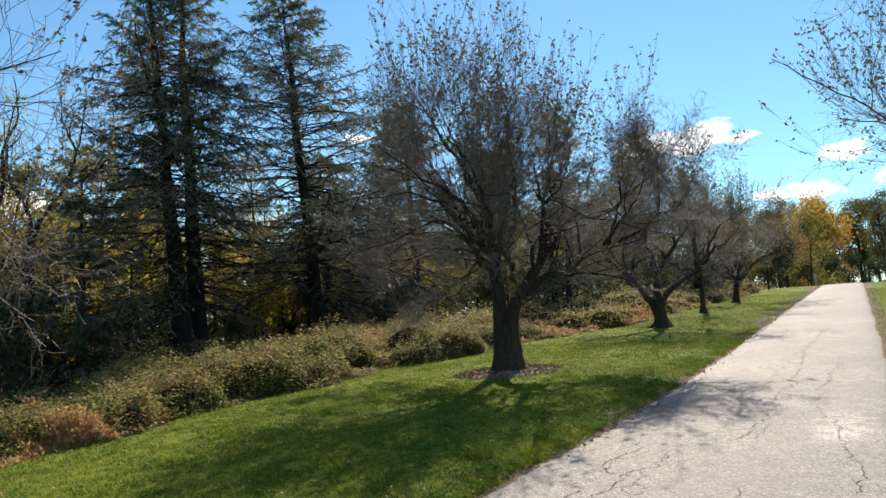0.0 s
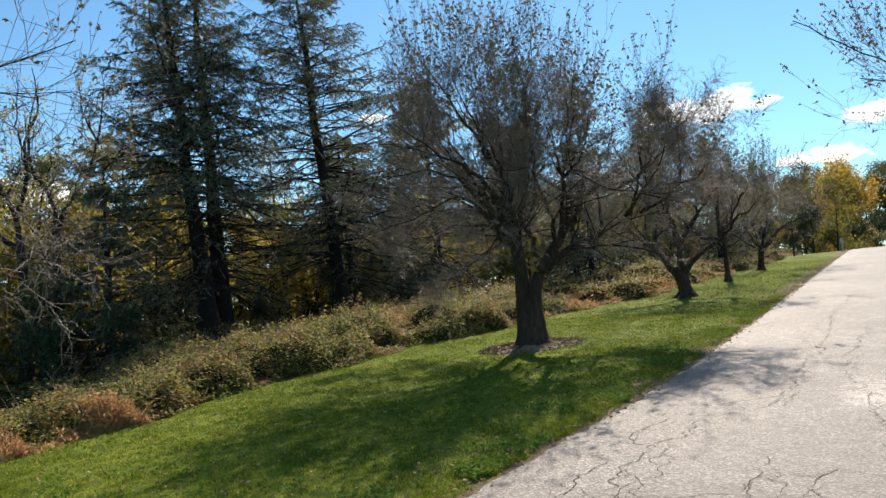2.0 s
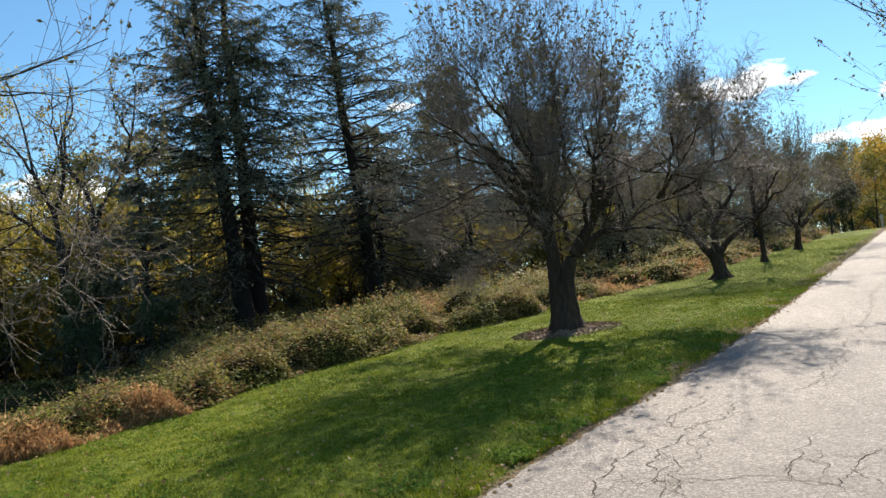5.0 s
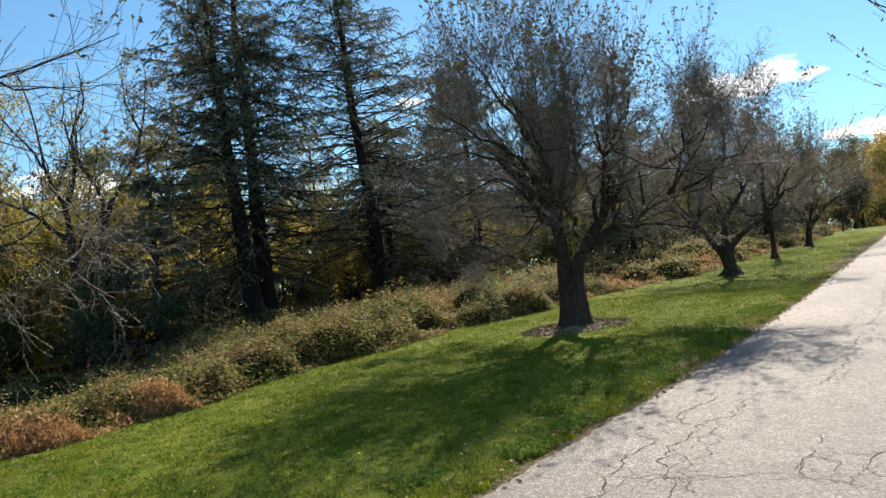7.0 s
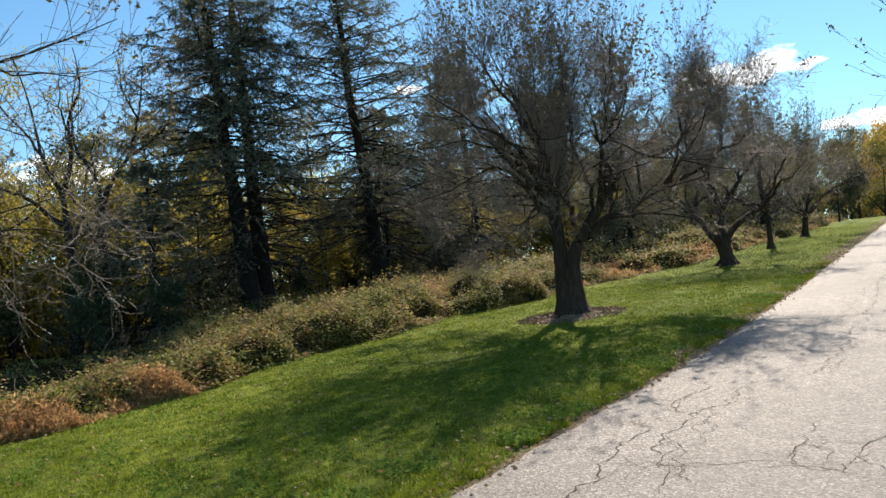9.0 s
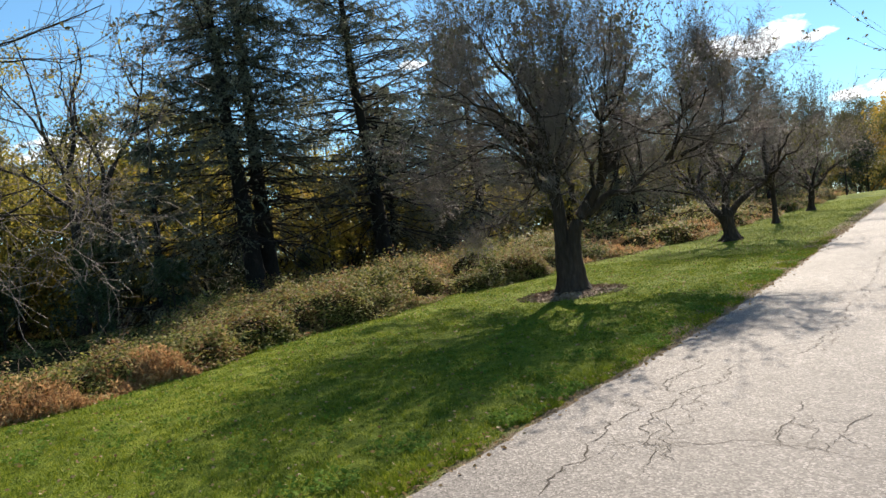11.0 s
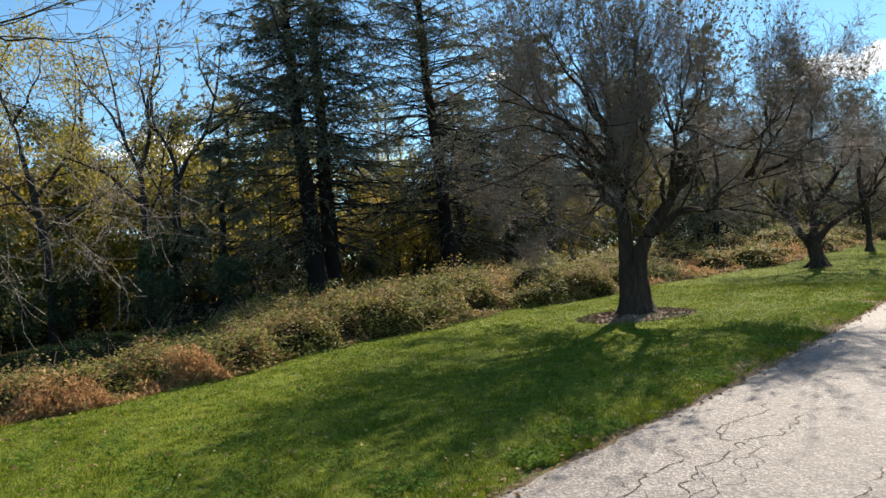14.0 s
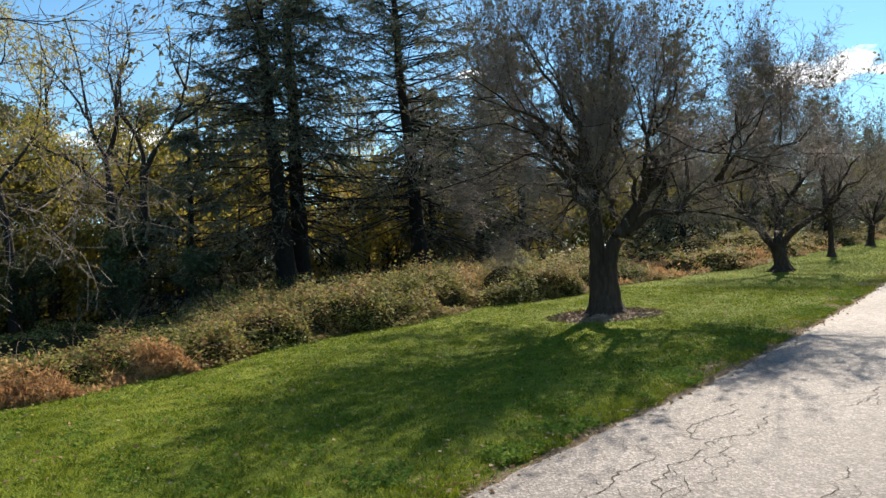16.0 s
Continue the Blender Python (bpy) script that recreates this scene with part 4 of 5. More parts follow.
gaunt_b = woodland_tree("woodland_tree", at_ground(-22.2, 13.9, 58), 10.0, 2.4, 42, YELLOW_LEAF, "gaunt tree with crooked dark limbs, mostly bare", 600, (0.07, 0.13), 0.19, limbs=6, side=(7, 6), given=(
    [(0, 0, 0), (0.0, 0, 2.4), (0.05, 0, 4.8)],
    [
        ([(0.05, 0, 4.6), (-0.05, 0, 5.6), (-0.4, 0, 6.4), (-0.5, 0, 7.6), (-0.2, 0, 9.3)], 0.085),
        ([(0.05, 0, 4.6), (0.45, 0, 5.5), (1.1, 0, 6.4), (1.4, 0, 7.6), (1.6, 0, 9.4)], 0.105),
        ([(1.1, 0, 6.3), (1.9, 0.2, 7.0), (2.4, 0.3, 8.0), (2.5, 0.4, 9.2)], 0.06),
        ([(1.4, 0, 7.4), (0.9, -0.2, 8.4), (0.7, -0.2, 9.8)], 0.045),
        ([(-0.4, 0, 6.2), (-0.9, 0.3, 7.0), (-1.0, 0.5, 8.4)], 0.045),
        ([(0.0, 0, 3.2), (-0.6, 0.5, 4.4), (-1.0, 0.8, 5.4), (-1.1, 1.0, 6.6)], 0.055),
    ]))
gaunt_c = woodland_tree("woodland_tree", at_ground(-23.3, 10.4, 65), 10.8, 2.8, 51, YELLOW_LEAF, "leaning tree with thin yellow leaf clusters on dark limbs", 3600, (0.05, 0.10), 0.16, limbs=6, side=(9, 7), clump=0.16, given=(
    [(0, 0, 0), (-0.1, 0, 2.5), (-0.5, 0, 5.0)],
    [
        ([(-0.5, 0, 4.8), (-0.8, 0, 6.2), (-1.3, 0, 7.6), (-1.5, 0, 9.6)], 0.09),
        ([(-0.4, 0, 4.4), (0.4, 0, 5.4), (1.0, 0.2, 6.6), (1.2, 0.3, 8.4)], 0.07),
        ([(-0.3, 0, 3.8), (-1.2, 0.3, 4.8), (-2.3, 0.4, 5.6), (-3.2, 0.6, 6.8)], 0.07),
        ([(-0.9, 0, 6.6), (-0.3, -0.4, 7.8), (0.0, -0.5, 9.2)], 0.05),
        ([(-0.2, 0, 3.4), (0.8, 0.5, 4.2), (1.7, 0.8, 4.9), (2.3, 1.0, 6.0)], 0.06),
    ]))
yellow = woodland_tree("woodland_tree", at_ground(-26, 9.0, 0), 10.0, 3.4, 43, YELLOW_LEAF, "tree in yellow autumn leaf at the wood's edge", 6500, (0.07, 0.13), 0.18, 0.25, limbs=9, clump=0.25)
olive = woodland_tree("woodland_tree", at_ground(-22, 45, 0), 12.0, 3.8, 44, OLIVE_LEAF, "tree with olive and brown leaves in the wood", 8000, (0.13, 0.25), 0.22, 0.25, limbs=10, clump=0.3)
tawny = woodland_tree("woodland_tree", at_ground(-14, 58, 0), 11.0, 3.6, 45, OLIVE_LEAF, "brownish thinning woodland tree", 6000, (0.13, 0.25), 0.2, 0.25, limbs=10, clump=0.3)
orange = woodland_tree("woodland_tree", at_ground(-2.9, 86.0, 0), 8.4, 3.9, 46, ORANGE_LEAF, "rounded tree in bright orange-yellow leaf", 13000, (0.18, 0.34), 0.22, 0.1, limbs=16, clump=0.55)
low_yellow = woodland_tree("understory_tree", at_ground(-24, 23.5, 0), 5.2, 2.6, 47, YELLOW_LEAF, "low understory tree in yellow leaf", 2700, (0.12, 0.22), 0.09, 0.12, "tree", "understory trees", 9, (5, 4), 0.1, 0.22)
low_dark = woodland_tree("understory_tree", at_ground(-24, 15.5, 0), 4.6, 2.8, 48, UNDER_LEAF, "dense olive and yellowing understory tree in shade", 3400, (0.11, 0.22), 0.09, 0.08, "tree", "understory trees", 10, (7, 5), 0.1, 0.28)
rng = np.random.default_rng(7)
for src, spots in (
    (gaunt_c, ((-25, 6.0), (-29, 8.5))),
    (yellow, ((-33, 10.5), (-36, 8.0), (-40, 11), (-27, 24), (-26.5, 20), (-25.5, 28), (-27, 5.5), (-30, 15), (-33, 21), (-31, 27), (-28, 3.5), (-37, 12), (-38, 2), (-30, 34), (-24, -2), (-36, 30), (-29, 40))),
    (low_yellow, ((-21, 38.5), (-23, 41), (-25.6, 35.8), (-18.5, 31.5), (-21.0, 23.0), *((-22.8 - 1.8 * (k % 2), -5 + 3.1 * k) for k in (0, 1, 2, 3, 7, 8, 9, 10, 11, 12, 13, 14, 15, 16)), (-22.0, 25.5), (-21.8, 28.5), (-21.0, 33))),
    (low_dark, (*((-26.0 - 1.5 * (k % 2), -8 + 3.4 * k) for k in range(22)), *((-30.5 - 2.5 * (k % 2), -14 + 3.2 * k) for k in range(24)), *((-15.5 - 1.5 * (k % 2), 35 + 2.6 * k) for k in range(14)), *((-38, -16 + 5 * k) for k in range(16)), (-25, 9.6), (-25.5, 12.6), (-26.5, 10.8), (-24.8, 15.2), (-27.5, 13.6), (-25.2, 7.4), (-28.6, 16.2), (-29.0, 14.4), (-31.0, 17.2), (-29.5, 12.0), (-19.0, 42.0), (-21.0, 47.0), (-17.6, 39.0), (-23.0, 50.5), *((-21 + 2.2 * k, 66 + 1.5 * (k % 2)) for k in range(9)), *((-24 + 2.0 * k, 52 + 1.6 * (k % 3)) for k in range(8)), (-22, 17.2))),
    (olive, (*((-46 - 3 * (k % 2), -24 + 4.4 * k) for k in range(15)), *((-17 + 4.2 * k, 92 + 4 * (k % 2)) for k in (0, 1, 2, 5, 6, 7)), (2.5, 90), (0.2, 101), (5.5, 86), (-25, 52), (-30, 58), (-27, 70), (-35, 45))),
    (tawny, (*((-15 + 3.4 * k, 99 + 3 * (k % 3)) for k in range(10)), (-22, 74), (-8.5, 92), (-13, 95), (8, 98), (13, 90), (9, 80), (16, 76), (5, 110), (-4, 112))),
    (c_far, ((-1.5, 108), (1.0, 112), (3.2, 106), (0.5, 122), (4.5, 116), (-10, 110), (10, 112))),
    (orange, ((-6.5, 99),)),
):
    for x, y in spots:
        copy_thing(src, at_ground(x, y, float(rng.uniform(0, 360))) @ Matrix.Scale(float(rng.uniform(0.75, 1.05)), 4))
young = woodland_tree("sapling", at_ground(-5.14, 53.0, 0), 3.6, 0.7, 49, OLIVE_LEAF, "slender newly planted sapling on the lawn", 350, (0.06, 0.12), 0.05, 0.45, "tree", limbs=5, side=(4, 3))
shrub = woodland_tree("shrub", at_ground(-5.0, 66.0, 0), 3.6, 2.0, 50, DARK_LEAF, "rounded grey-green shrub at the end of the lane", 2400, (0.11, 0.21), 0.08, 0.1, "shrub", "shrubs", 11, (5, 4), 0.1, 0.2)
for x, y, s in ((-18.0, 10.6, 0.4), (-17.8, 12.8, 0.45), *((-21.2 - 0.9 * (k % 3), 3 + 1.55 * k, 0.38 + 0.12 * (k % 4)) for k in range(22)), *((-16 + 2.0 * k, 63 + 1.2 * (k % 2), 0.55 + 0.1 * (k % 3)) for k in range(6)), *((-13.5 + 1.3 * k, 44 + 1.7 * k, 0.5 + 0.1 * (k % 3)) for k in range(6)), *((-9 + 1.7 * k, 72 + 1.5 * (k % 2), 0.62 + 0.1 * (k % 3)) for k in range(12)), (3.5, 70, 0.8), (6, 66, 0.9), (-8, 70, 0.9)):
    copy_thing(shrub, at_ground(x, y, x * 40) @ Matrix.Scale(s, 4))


# ---- thicket between lawn and wood ----
mound_rng = np.random.default_rng(77)
mounds = []
for y0, y1, step, d0, d1, r0, r1, h0, h1 in (
    (6.3, 19.5, 1.15, 0.5, 1.0, 0.5, 0.95, 0.35, 0.75),
    (9.0, 20.0, 0.3, 0.25, 3.6, 0.22, 0.5, 0.35, 0.85),
    (6.0, 9.0, 0.3, 0.2, 1.7, 0.2, 0.45, 0.3, 0.6),
    (-4.0, 6.4, 0.95, 0.7, 1.8, 0.45, 0.75, 0.3, 0.5),
    (8.6, 20.0, 1.4, 1.7, 2.9, 0.7, 1.25, 0.55, 1.05),
    (10.8, 21.0, 1.4, 3.4, 5.4, 0.8, 1.4, 0.5, 1.1),
    (13.0, 22.0, 1.0, 5.8, 9.5, 0.7, 1.3, 0.5, 0.95),
    (-3.0, 13.0, 0.8, 3.0, 11.5, 0.7, 1.4, 0.15, 0.35),
    (19.0, 62.0, 0.55, 0.4, 2.6, 0.5, 1.1, 0.3, 0.7),
    (20.0, 62.0, 0.28, 2.6, 12.0, 0.6, 1.4, 0.4, 0.95),
):
    for y in np.arange(y0, y1, step):
        y = y + mound_rng.normal() * 0.3
        mounds.append((float(lawn_edge(y)) - mound_rng.uniform(d0, d1), y, mound_rng.uniform(r0, r1), mound_rng.uniform(h0, h1)))
MOUND_X, MOUND_Y, MOUND_R, MOUND_H = np.array(mounds).T


def thicket_h(x, y):
    """Height of the bramble mounds over the ground."""
    x, y = np.asarray(x, float), np.asarray(y, float)
    h = np.full(x.shape, 0.12)
    for mx, my, mr, mh in zip(MOUND_X, MOUND_Y, MOUND_R, MOUND_H):
        q = 1 - ((x - mx) ** 2 + (y - my) ** 2) / mr ** 2
        h = np.maximum(h, mh * np.sqrt(np.maximum(q, 0)))
    d = lawn_edge(y) - x
    return np.clip(d / 0.35, 0, 1) ** 0.5 * h * (1 + 0.22 * np.sin(x * 5 + 2 * np.sin(y * 3)) * np.sin(y * 4.3 + 1.5 * np.sin(x * 2.2)) + 0.1 * np.sin(x * 11 + y * 3) * np.sin(y * 10))


tx, ty = steps((-70, -26, 4), (-26, -4.6, 0.2)), steps((-60, -6, 6), (-6, 64, 0.25), (64, 100, 6))


# floor sheet lifted into the mounds: its dark colour stands for shade in leaf gaps
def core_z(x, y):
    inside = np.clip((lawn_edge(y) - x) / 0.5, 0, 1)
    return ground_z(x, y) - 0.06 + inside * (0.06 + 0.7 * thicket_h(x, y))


core = mesh_part("thicket_shade_floor", [sheet(tx, ty, core_z)], SHADE_SOIL)
tagged(core, "dark woodland floor, raised inside the brambles as a shade-dark core", "undergrowth", kind="structure")

rng = np.random.default_rng(3)


def scatter(n, y0, y1, depth):
    """Places in the thicket between y0 and y1, up to depth metres in from the lawn."""
    y = rng.uniform(y0, y1, n)
    x = lawn_edge(y) - rng.uniform(0, 1, n) ** 0.85 * depth * np.interp(y, [-5, 6, 16], [0.33, 0.4, 1.0])
    return x, y


mound_n = MOUND_R * (MOUND_R + MOUND_H)
for n, y0, y1, size in ((260000, -4, 21, (0.035, 0.08)), (80000, 21, 62, (0.07, 0.14))):
    near = np.nonzero((MOUND_Y > y0) & (MOUND_Y < y1))[0]
    pick = rng.choice(near, n, p=mound_n[near] / mound_n[near].sum())
    ball = unit(rng.normal(size=(n, 3)))
    ball[:, 2] = np.abs(ball[:, 2])
    inner = rng.uniform(0.88, 1.03, n) * (1 + 0.16 * clumps(np.stack([MOUND_X[pick], MOUND_Y[pick], MOUND_H[pick]], -1) + ball * MOUND_R[pick][:, None], 0.7, 5))
    x, y = MOUND_X[pick] + ball[:, 0] * MOUND_R[pick] * inner, MOUND_Y[pick] + ball[:, 1] * MOUND_R[pick] * inner
    z = ball[:, 2] * MOUND_H[pick] * inner
    low = (x > lawn_edge(y) - 0.35) | (rng.uniform(size=n) < 0.12)
    x = np.where(x > lawn_edge(y) - 0.02, lawn_edge(y) - rng.uniform(-0.02, 0.45, n), x)
    q = thicket_h(x, y)
    z = np.where(low, q * rng.uniform(0.3, 1.05, n), z)
    ok = low | (z > q * 0.72)
    x, y, z = x[ok], y[ok], z[ok] + ground_z(x[ok], y[ok]) + rng.normal(size=ok.sum()) * 0.04
    m = n // 16
    ex, ey = scatter(m, y0, y1, 9)
    x, y = np.append(x, ex), np.append(y, ey)
    z = np.append(z, ground_z(ex, ey) + thicket_h(ex, ey) * rng.uniform(0.35, 1.08, m))
    m = n // 16
    ex, ey = scatter(m, y0, y1, 1.3 + 0.8 * np.sin(np.arange(m) * 0.61))
    x, y = np.append(x, ex), np.append(y, ey)
    z = np.append(z, ground_z(ex, ey) + 0.03 + thicket_h(ex, ey) * rng.uniform(0.0, 1.05, m) * (0.5 + 0.5 * rng.uniform(size=m)))
    # sprays that stand out of the mounds
    m = n // 150
    ex, ey = scatter(m, y0, y1, 9)
    foot = np.stack([ex, ey, ground_z(ex, ey) + 0.85 * thicket_h(ex, ey)], -1)
    lean = unit(rng.normal(size=(m, 3)) * (0.6, 0.6, 0.2) + (0, 0, 0.8)) * rng.uniform(0.12, 0.45, (m, 1))
    spray = foot[:, None] + lean[:, None] * rng.uniform(0, 1, (m, 10, 1)) + rng.normal(size=(m, 10, 3)) * 0.03
    x, y, z = np.append(x, spray[..., 0]), np.append(y, spray[..., 1]), np.append(z, spray[..., 2])
    s = rng.uniform(*size, len(x))
    ob = mesh_part("bramble_thicket", [leaves(np.stack([x, y, z], -1), unit(rng.normal(size=(len(x), 3)) * (1, 1, 0.4) + (0.1, -0.35, -0.15)), s, s * 0.72, rng, flat=1.8)], BRAMBLE, smooth=False)
    tagged(ob, "mounded olive and russet bramble thicket along the lawn", "thicket", kind="stuff")
n = 1600
x, y = scatter(n, -2, 40, 8)
z = ground_z(x, y) + thicket_h(x, y) * 0.5
d = unit(rng.normal(size=(n, 3)) * (1, 1, 0.4) + (0, 0, 0.9))
pts = [np.stack([x, y, z], -1)]
L = rng.uniform(0.4, 1.1, n)
for _ in range(5):
    d = unit(d + rng.normal(size=d.shape) * 0.15 + (0, 0, -0.18))
    pts.append(pts[-1] + d * (L / 5)[:, None])
stems = mesh_part("bramble_stems", [tubes(np.stack(pts, 1), np.full((n, 6), 0.0035) * np.linspace(1.3, 0.5, 6), 3)], BRAMBLE_STEM)
tagged(stems, "arching thin brown bramble stems", "stems", kind="stuff")


def blades(x, y, z, height, wide, lean, rng):
    """Single upright blades that bend over a little."""
    n = len(x)
    a = rng.uniform(0, 2 * np.pi, n)
    foot = np.stack([x, y, z], -1)
    side = np.stack([np.cos(a), np.sin(a), np.zeros(n)], -1) * np.reshape(wide, (-1, 1)) / 2
    b = rng.uniform(0, 2 * np.pi, n)
    off = np.stack([np.cos(b), np.sin(b), np.zeros(n)], -1) * (np.abs(rng.normal(size=n)) * lean * height)[:, None]
    up = np.stack([np.zeros(n), np.zeros(n), height], -1)
    v = np.stack([foot - side, foot + side, foot + off + up], 1).reshape(-1, 3)
    return v, np.arange(n * 3).reshape(-1, 3)


# rust and straw coloured grass where the thicket meets the lawn
for y0, y1, n, d0, d1, hh in ((0.3, 4.75, 46000, -0.15, 2.0, 0.55), (4.8, 5.95, 16000, -0.1, 1.0, 0.5), (18, 34, 26000, 0.1, 3.4, 0.5), (34, 58, 16000, 0.1, 4.0, 0.6), (18, 30, 6000, 5, 9, 0.8), (12.5, 19, 9000, 2.2, 5.0, 0.95)):
    y = rng.uniform(y0, y1, n)
    u = rng.uniform(0, 1, n)
    x = lawn_edge(y) - d0 - u * (d1 - d0)
    v = (y - y0) / (y1 - y0)
    dome = hh * np.sqrt(np.clip(1 - (2 * u - 1) ** 2, 0.05, 1)) * (0.62 + 0.38 * np.sin(y * 3.3 + 1.2 * np.sin(y * 7.1) + x * 2)) * np.clip(6 * np.minimum(v, 1 - v) + 0.25, 0, 1)
    hgt = dome * rng.uniform(0.4, 1.15, n)
    k = n // 4
    tip = np.stack([x, y, ground_z(x, y) + hgt * rng.uniform(0.35, 1.0, n)], -1)[k:]
    s = rng.uniform(0.03, 0.09, n - k) * (1 if y1 < 10 else 1.8)
    ob = mesh_part("dry_grass", [leaves(tip, unit(rng.normal(size=(n - k, 3))), s, s * 0.3, rng)], DRY, smooth=False)
    tagged(ob, "clump of dry rust-brown grass beside the lawn", "grass", kind="stuff")
    ob = mesh_part("dry_grass", [blades(x[:k], y[:k], ground_z(x[:k], y[:k]), hgt[:k], 0.009, 0.5, rng)], DRY, smooth=False)
    tagged(ob, "stalks of dry straw-coloured grass beside the lawn", "grass", kind="stuff")

# ---- lawn ----
n = 330000
y = 1.0 + 17 * rng.uniform(0, 1, n) ** 1.35
x = rng.uniform(-9.0, -2.35, n)
tuft = np.sin(x * 9 + 3 * np.sin(y * 5.3)) * np.sin(y * 11 + 3 * np.sin(x * 4.1)) + 0.6 * np.sin(x * 2.3 + y) * np.sin(y * 2.9)
ok = (tuft + rng.normal(size=n) * 0.7 > -0.45) & (x > lawn_edge(y) - 0.15) & (x < road_left(y) - 0.03) & (np.hypot(x + 5.73, y - 12.45) > 0.75)
x, y = x[ok], y[ok]
n = len(x)
lawn = mesh_part("lawn_grass", [blades(x, y, ground_z(x, y) - 0.005, rng.uniform(0.014, 0.04, n) * (1 + 0.5 * (x > road_left(y) - 0.12)) * (1 + 0.5 * np.sin(x * 7 + 3 * np.sin(y * 2.3)) * np.sin(y * 6 + 2 * np.sin(x * 3.1))), rng.uniform(0.006, 0.013, n), 1.1, rng)], GRASS, smooth=False)
tagged(lawn, "short mown lawn grass", "grass", kind="stuff")
n = 90000
y = rng.uniform(16, 46, n)
x = rng.uniform(-8.5, 6, n)
ok = (x > lawn_edge(y)) & ((x < road_left(y)) | (x > road_right(y)))
x, y = x[ok], y[ok]
n = len(x)
far_lawn = mesh_part("lawn_grass", [blades(x, y, ground_z(x, y) - 0.005, rng.uniform(0.02, 0.045, n), 0.016, 0.9, rng)], GRASS, smooth=False)
tagged(far_lawn, "short mown lawn grass farther up the lane", "grass", kind="stuff")

n = 60000
y = rng.uniform(-6, 16, n)
x = np.where(rng.uniform(size=n) < 0.6, rng.uniform(0.66, 5, n), rng.uniform(-9, -2.5, n))
ok = ((x > road_right(y)) | ((x < road_left(y)) & (y < 1.2))) & (x > lawn_edge(y))
x, y = x[ok], y[ok]
side_lawn = mesh_part("lawn_grass", [blades(x, y, ground_z(x, y) - 0.005, rng.uniform(0.02, 0.06, len(x)), 0.008, 0.8, rng)], GRASS, smooth=False)
tagged(side_lawn, "short mown grass beside the near end of the lane", "grass", kind="stuff")

# clover and plantain in the lawn
n = 42000
y = 2.5 + 15 * rng.uniform(0, 1, n) ** 1.4
x = np.where(rng.uniform(size=n) < 0.4, road_left(y) - np.abs(rng.normal(size=n)) * 0.35, rng.uniform(-8.8, -2.6, n))
ok = (np.sin(x * 3.7 + 2.2 * np.sin(y * 1.9)) * np.sin(y * 4.1 + 1.5 * np.sin(x * 2.7)) > 0.25) & (x > lawn_edge(y)) & (x < road_left(y))
x, y = x[ok], y[ok]
s = rng.uniform(0.018, 0.045, len(x))
weeds = mesh_part("lawn_weeds", [leaves(np.stack([x, y, ground_z(x, y) + rng.uniform(0.02, 0.055, len(x))], -1), unit(rng.normal(size=(len(x), 3)) * (1, 1, 0.35)), s, s * 0.75, rng, flat=1.2)], WEED, smooth=False)
tagged(weeds, "patches of clover and plantain in the lawn", "weeds", kind="stuff")

# fallen leaves on lawn and road edge
n = 3200
y = 2 + 22 * rng.uniform(0, 1, n) ** 1.3
x = np.where(rng.uniform(size=n) < 0.35, road_left(y) + rng.normal(size=n) * 0.12, rng.uniform(-8.6, -2.4, n))
zz = np.where(x > road_left(y), road_z(x, y) + 0.006, ground_z(x, y) + 0.035)
s = rng.uniform(0.02, 0.055, n)
litter = mesh_part("fallen_leaves", [leaves(np.stack([x, y, zz], -1), rng.normal(size=(n, 3)) * (1, 1, 0.15), s, s * 0.6, rng)], LITTER, smooth=False)
tagged(litter, "scattered small brown fallen leaves", "leaves", kind="stuff")

# taller ragged grass that hangs over the edge of the paving
n = 42000
y = 1.5 + 20 * rng.uniform(0, 1, n) ** 1.5
x = road_left(y) - np.abs(rng.normal(size=n)) * 0.2 + 0.03 * (1 + np.sin(y * 5 + 2 * np.sin(y * 2.1))) * rng.uniform(0, 1, n)
ok = np.sin(y * 3.1 + 2 * np.sin(y * 1.3)) + rng.normal(size=n) * 0.5 > -0.1
x, y = x[ok], y[ok]
verge = mesh_part("verge_grass", [blades(x, y, ground_z(x, y) - 0.005, rng.uniform(0.025, 0.075, len(x)), 0.007, 1.0, rng)], GRASS, smooth=False)
tagged(verge, "ragged longer grass along the paving edge", "grass", kind="stuff")

# mulch round the old cherry
th, rr = np.meshgrid(np.linspace(0, 2 * np.pi, 41), np.linspace(0, 1, 9))
rad = rr * (1.0 + 0.12 * np.sin(th * 3) + 0.07 * np.sin(th * 7 + 1))
mx, my = -5.73 + rad * np.cos(th), 12.45 + rad * np.sin(th)
mz = ground_z(mx, my) + 0.055 * (1 - rr ** 2) - 0.012
mi = (np.arange(8)[:, None] * 41 + np.arange(40)).ravel()
n = 2600
a, q = rng.uniform(0, 2 * np.pi, n), np.sqrt(rng.uniform(0.03, 1.05, n))
cx, cy = -5.73 + q * np.cos(a), 12.45 + q * np.sin(a)
s = rng.uniform(0.03, 0.08, n)
chips = leaves(np.stack([cx, cy, ground_z(cx, cy) + 0.055 * np.clip(1 - q ** 2, 0, 1) + 0.006], -1), rng.normal(size=(n, 3)) * (1, 1, 0.2), s, s * 0.45, rng)
mulch = mesh_part("mulch_ring", [(np.stack([mx, my, mz], -1).reshape(-1, 3), np.stack([mi, mi + 1, mi + 42, mi + 41], -1)), chips], MULCH, smooth=False)
tagged(mulch, "low ring of brown bark mulch around a tree foot", "mulch", kind="stuff")

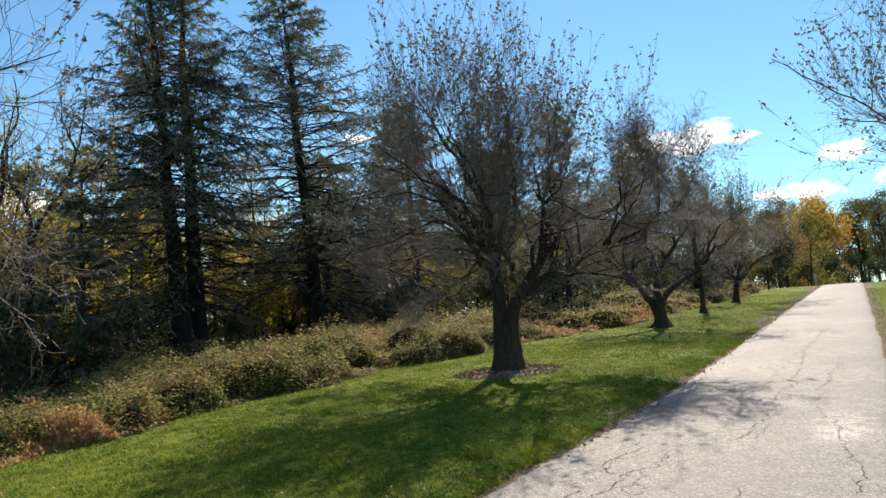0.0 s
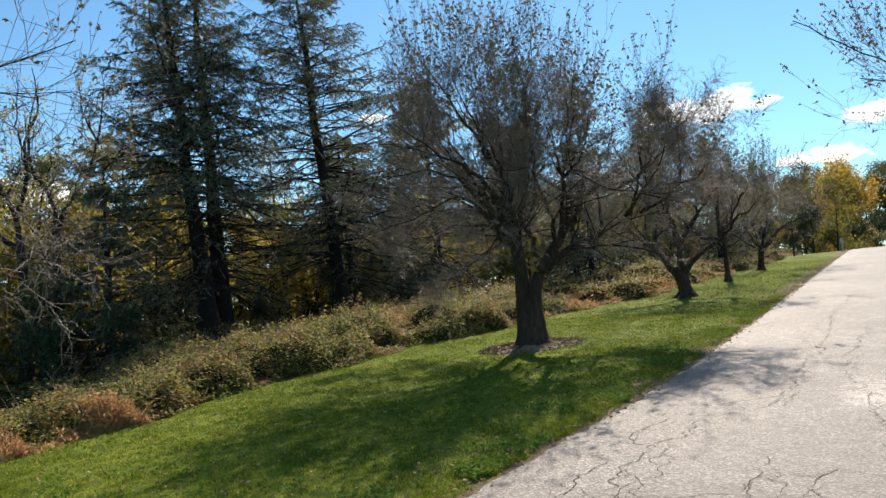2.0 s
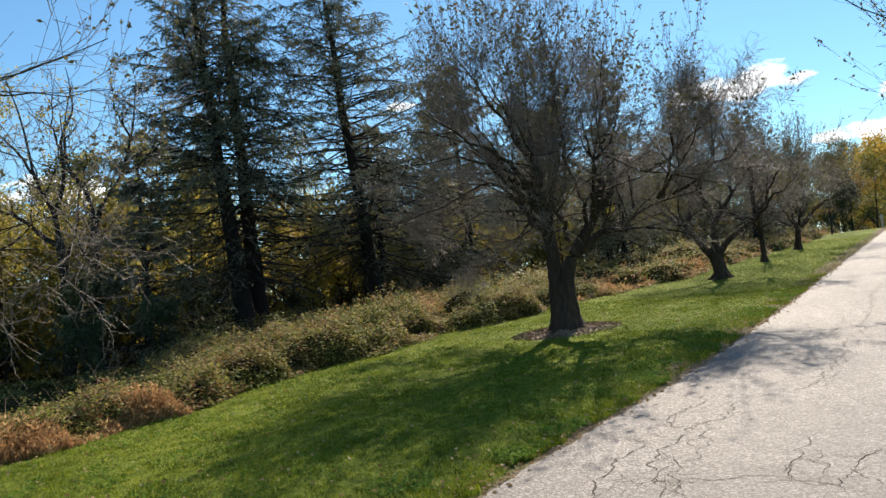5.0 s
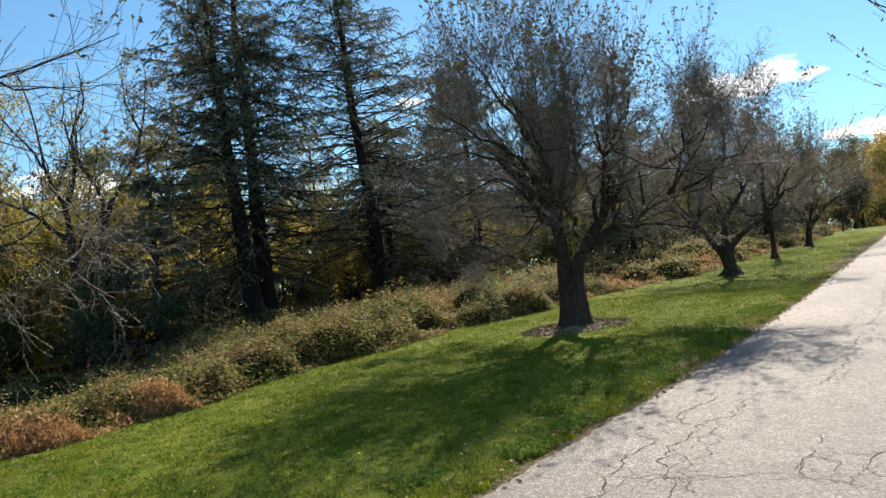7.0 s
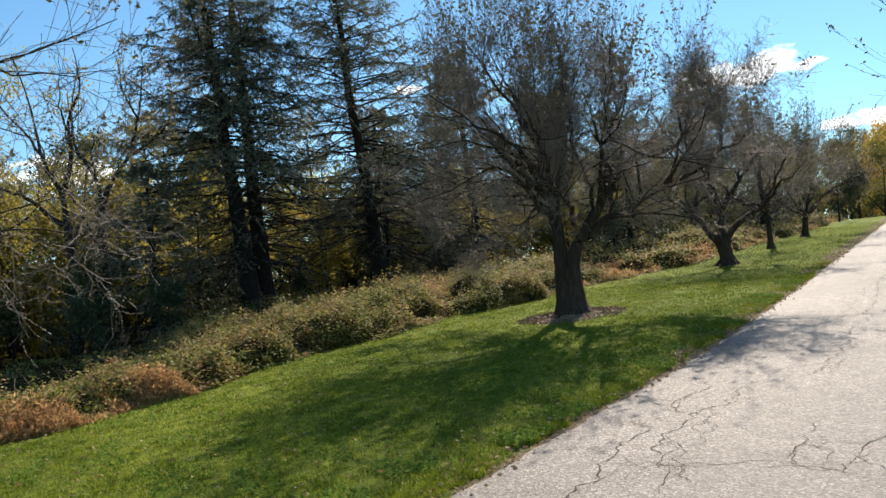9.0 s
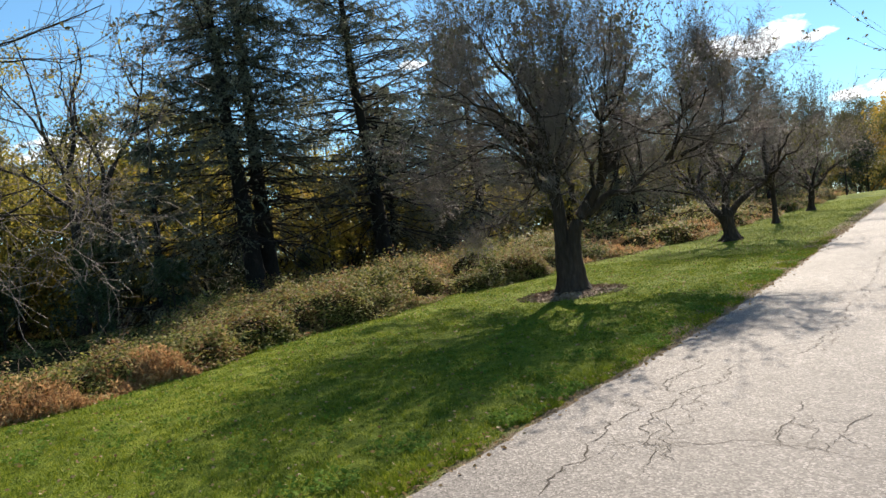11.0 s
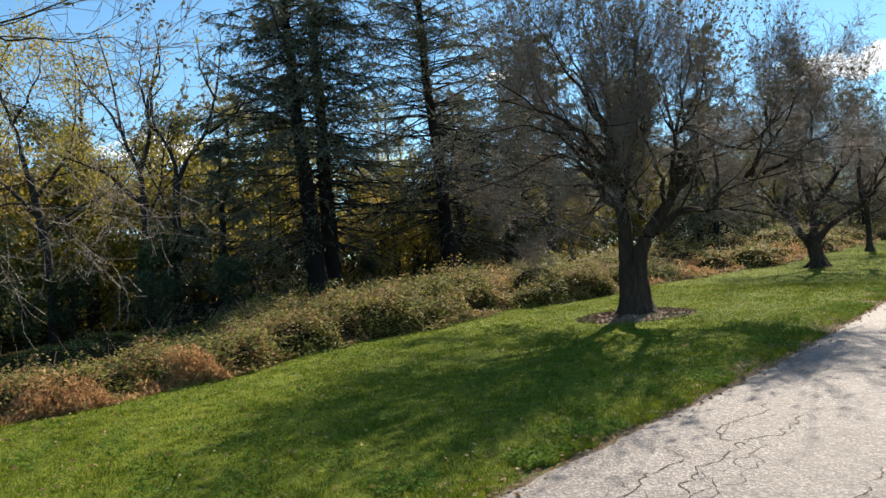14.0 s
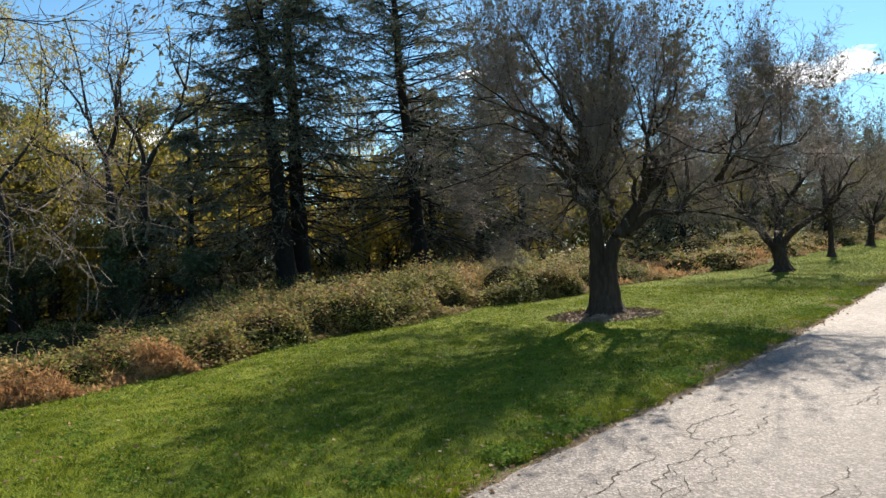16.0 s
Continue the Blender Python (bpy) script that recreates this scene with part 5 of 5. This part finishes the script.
# marker post at the end of the lane
post = tagged(empty("marker_post", at_ground(-2.45, 55.0)), "small weathered off-white marker post at the lane's end", "post")
bm = bmesh.new()
bmesh.ops.create_cube(bm, size=1, matrix=pose(0, 0, 0.45) @ Matrix.Diagonal((0.12, 0.12, 0.9, 1)))
bmesh.ops.bevel(bm, geom=bm.edges[:], offset=0.015, segments=2, affect="EDGES")
me = bpy.data.meshes.new("shaft")
bm.to_mesh(me)
me.materials.append(WHITE)
shaft = new("shaft", me)
shaft.parent = post
bm = bmesh.new()
bmesh.ops.create_cube(bm, size=1, matrix=pose(0, -0.07, 0.78) @ Matrix.Diagonal((0.2, 0.02, 0.26, 1)))
bmesh.ops.bevel(bm, geom=bm.edges[:], offset=0.008, segments=2, affect="EDGES")
me = bpy.data.meshes.new("plate")
bm.to_mesh(me)
me.materials.append(WHITE)
plate = new("plate", me)
plate.parent = post


# long open cracks in the paving
crack_mat = surface("crack_dirt", [(0.3, (0.025, 0.02, 0.016)), (0.7, (0.08, 0.065, 0.05))], 8, 60, 0.5, 1.0, 0.3)
open_cracks = [
    (0.016, ((-1.74, 2.9), (-1.77, 3.57), (-1.86, 4.29), (-1.77, 4.78))),
    (0.007, ((-1.77, 4.78), (-1.9, 4.85), (-2.44, 5.01))),
    (0.012, ((-1.56, 4.0), (-1.58, 4.43), (-1.60, 4.88), (-1.57, 5.3), (-1.39, 5.59), (-1.38, 6.15))),
    (0.012, ((-1.76, 6.49), (-1.76, 5.98), (-1.84, 5.67), (-1.7, 5.3), (-1.57, 5.3))),
    (0.006, ((-1.77, 3.85), (-1.4, 3.88), (-0.72, 4.05), (-0.3, 3.98))),
    (0.007, ((-2.47, 6.72), (-2.22, 6.68), (-1.82, 6.67))),
    (0.008, ((-0.72, 4.14), (-0.71, 4.26), (-0.65, 4.51))),
    (0.008, ((-1.23, 3.65), (-1.41, 4.03), (-1.48, 4.45))),
    (0.007, ((-1.44, 5.35), (-1.38, 5.01), (-1.45, 4.84), (-1.4, 4.62))),
    (0.012, ((-0.98, 6.6), (-0.79, 7.0), (-0.72, 9.6), (-0.70, 12.4), (-0.79, 15.2), (-0.6, 20))),
    (0.007, ((-1.75, 3.86), (-1.34, 3.92), (-0.87, 4.04), (-0.63, 3.97), (-0.18, 3.84))),
    (0.007, ((-2.42, 5.05), (-2.14, 4.97), (-1.83, 4.88))),
    (0.007, ((-0.63, 3.97), (-0.67, 4.25), (-0.61, 4.56), (-0.68, 4.98))),
    (0.007, ((-1.23, 3.42), (-1.36, 3.72), (-1.43, 4.11), (-1.50, 4.31))),
    (0.007, ((-1.83, 7.61), (-2.17, 8.72), (-1.96, 10.25))),
    (0.007, ((-0.95, 9.29), (-0.96, 10.71), (-0.94, 13.27), (-0.87, 14.95))),
    (0.007, ((-1.70, 5.22), (-1.86, 6.24), (-1.79, 6.48))),
    (0.007, ((-0.88, 6.68), (-0.73, 7.08), (-0.67, 7.50))),
    (0.007, ((-0.20, 4.76), (-0.31, 4.49), (-0.35, 3.82))),
    (0.007, ((-1.55, 5.32), (-1.32, 4.84), (-1.33, 4.47), (-1.48, 4.30))),
    (0.010, ((0.1, 5.0), (0.08, 5.6), (0.01, 6.5), (-0.3, 8.75), (-0.2, 13))),
]
branch_rng = np.random.default_rng(88)
for wide, line in list(open_cracks):
    p = np.asarray(line)
    for _ in range(3 if len(line) > 2 else 2):
        k = branch_rng.integers(0, len(p) - 1)
        foot = p[k] + (p[k + 1] - p[k]) * branch_rng.uniform(0.1, 0.9)
        a = branch_rng.uniform(0, 2 * np.pi)
        mid = foot + np.array([np.cos(a), np.sin(a)]) * branch_rng.uniform(0.12, 0.3)
        a += branch_rng.normal() * 0.6
        end = mid + np.array([np.cos(a), np.sin(a)]) * branch_rng.uniform(0.1, 0.35)
        open_cracks.append((0.005, (tuple(foot), tuple(mid), tuple(end))))
for wide, line in open_cracks:
    wide *= 1.15
    cr = np.random.default_rng(int(1000 * abs(line[0][0])) + len(line))
    p = np.asarray(line)
    seg = np.concatenate([[0], np.cumsum(np.hypot(*np.diff(p, axis=0).T))])
    s = np.arange(0, seg[-1], 0.035)
    q = np.stack([np.interp(s, seg, p[:, 0]), np.interp(s, seg, p[:, 1])], -1)
    way = unit(np.gradient(q, axis=0))
    side = np.stack([-way[:, 1], way[:, 0]], -1)
    q = q + side * sum(np.interp(s, np.arange(0, seg[-1] + 2 * g, g), cr.uniform(-1, 1, len(np.arange(0, seg[-1] + 2 * g, g))) * g * f) for g, f in ((0.05, 0.6), (0.12, 0.5), (0.35, 0.12)))[:, None] * np.clip(np.minimum(s, seg[-1] - s) / 0.1, 0, 1)[:, None]
    w = (wide * cr.uniform(0.2, 0.95, len(s)) * np.clip(np.minimum(s, seg[-1] - s) / 0.15 + 0.25, 0, 1))[:, None] / 2
    l, r = q - side * w, q + side * w
    v = np.stack([np.column_stack([l, road_z(l[:, 0], l[:, 1]) + 0.003]), np.column_stack([r, road_z(r[:, 0], r[:, 1]) + 0.003])], 1).reshape(-1, 3)
    i = np.arange(len(s) - 1) * 2
    mesh_part("crack", [(v, np.stack([i, i + 1, i + 3, i + 2], -1))], crack_mat, road)
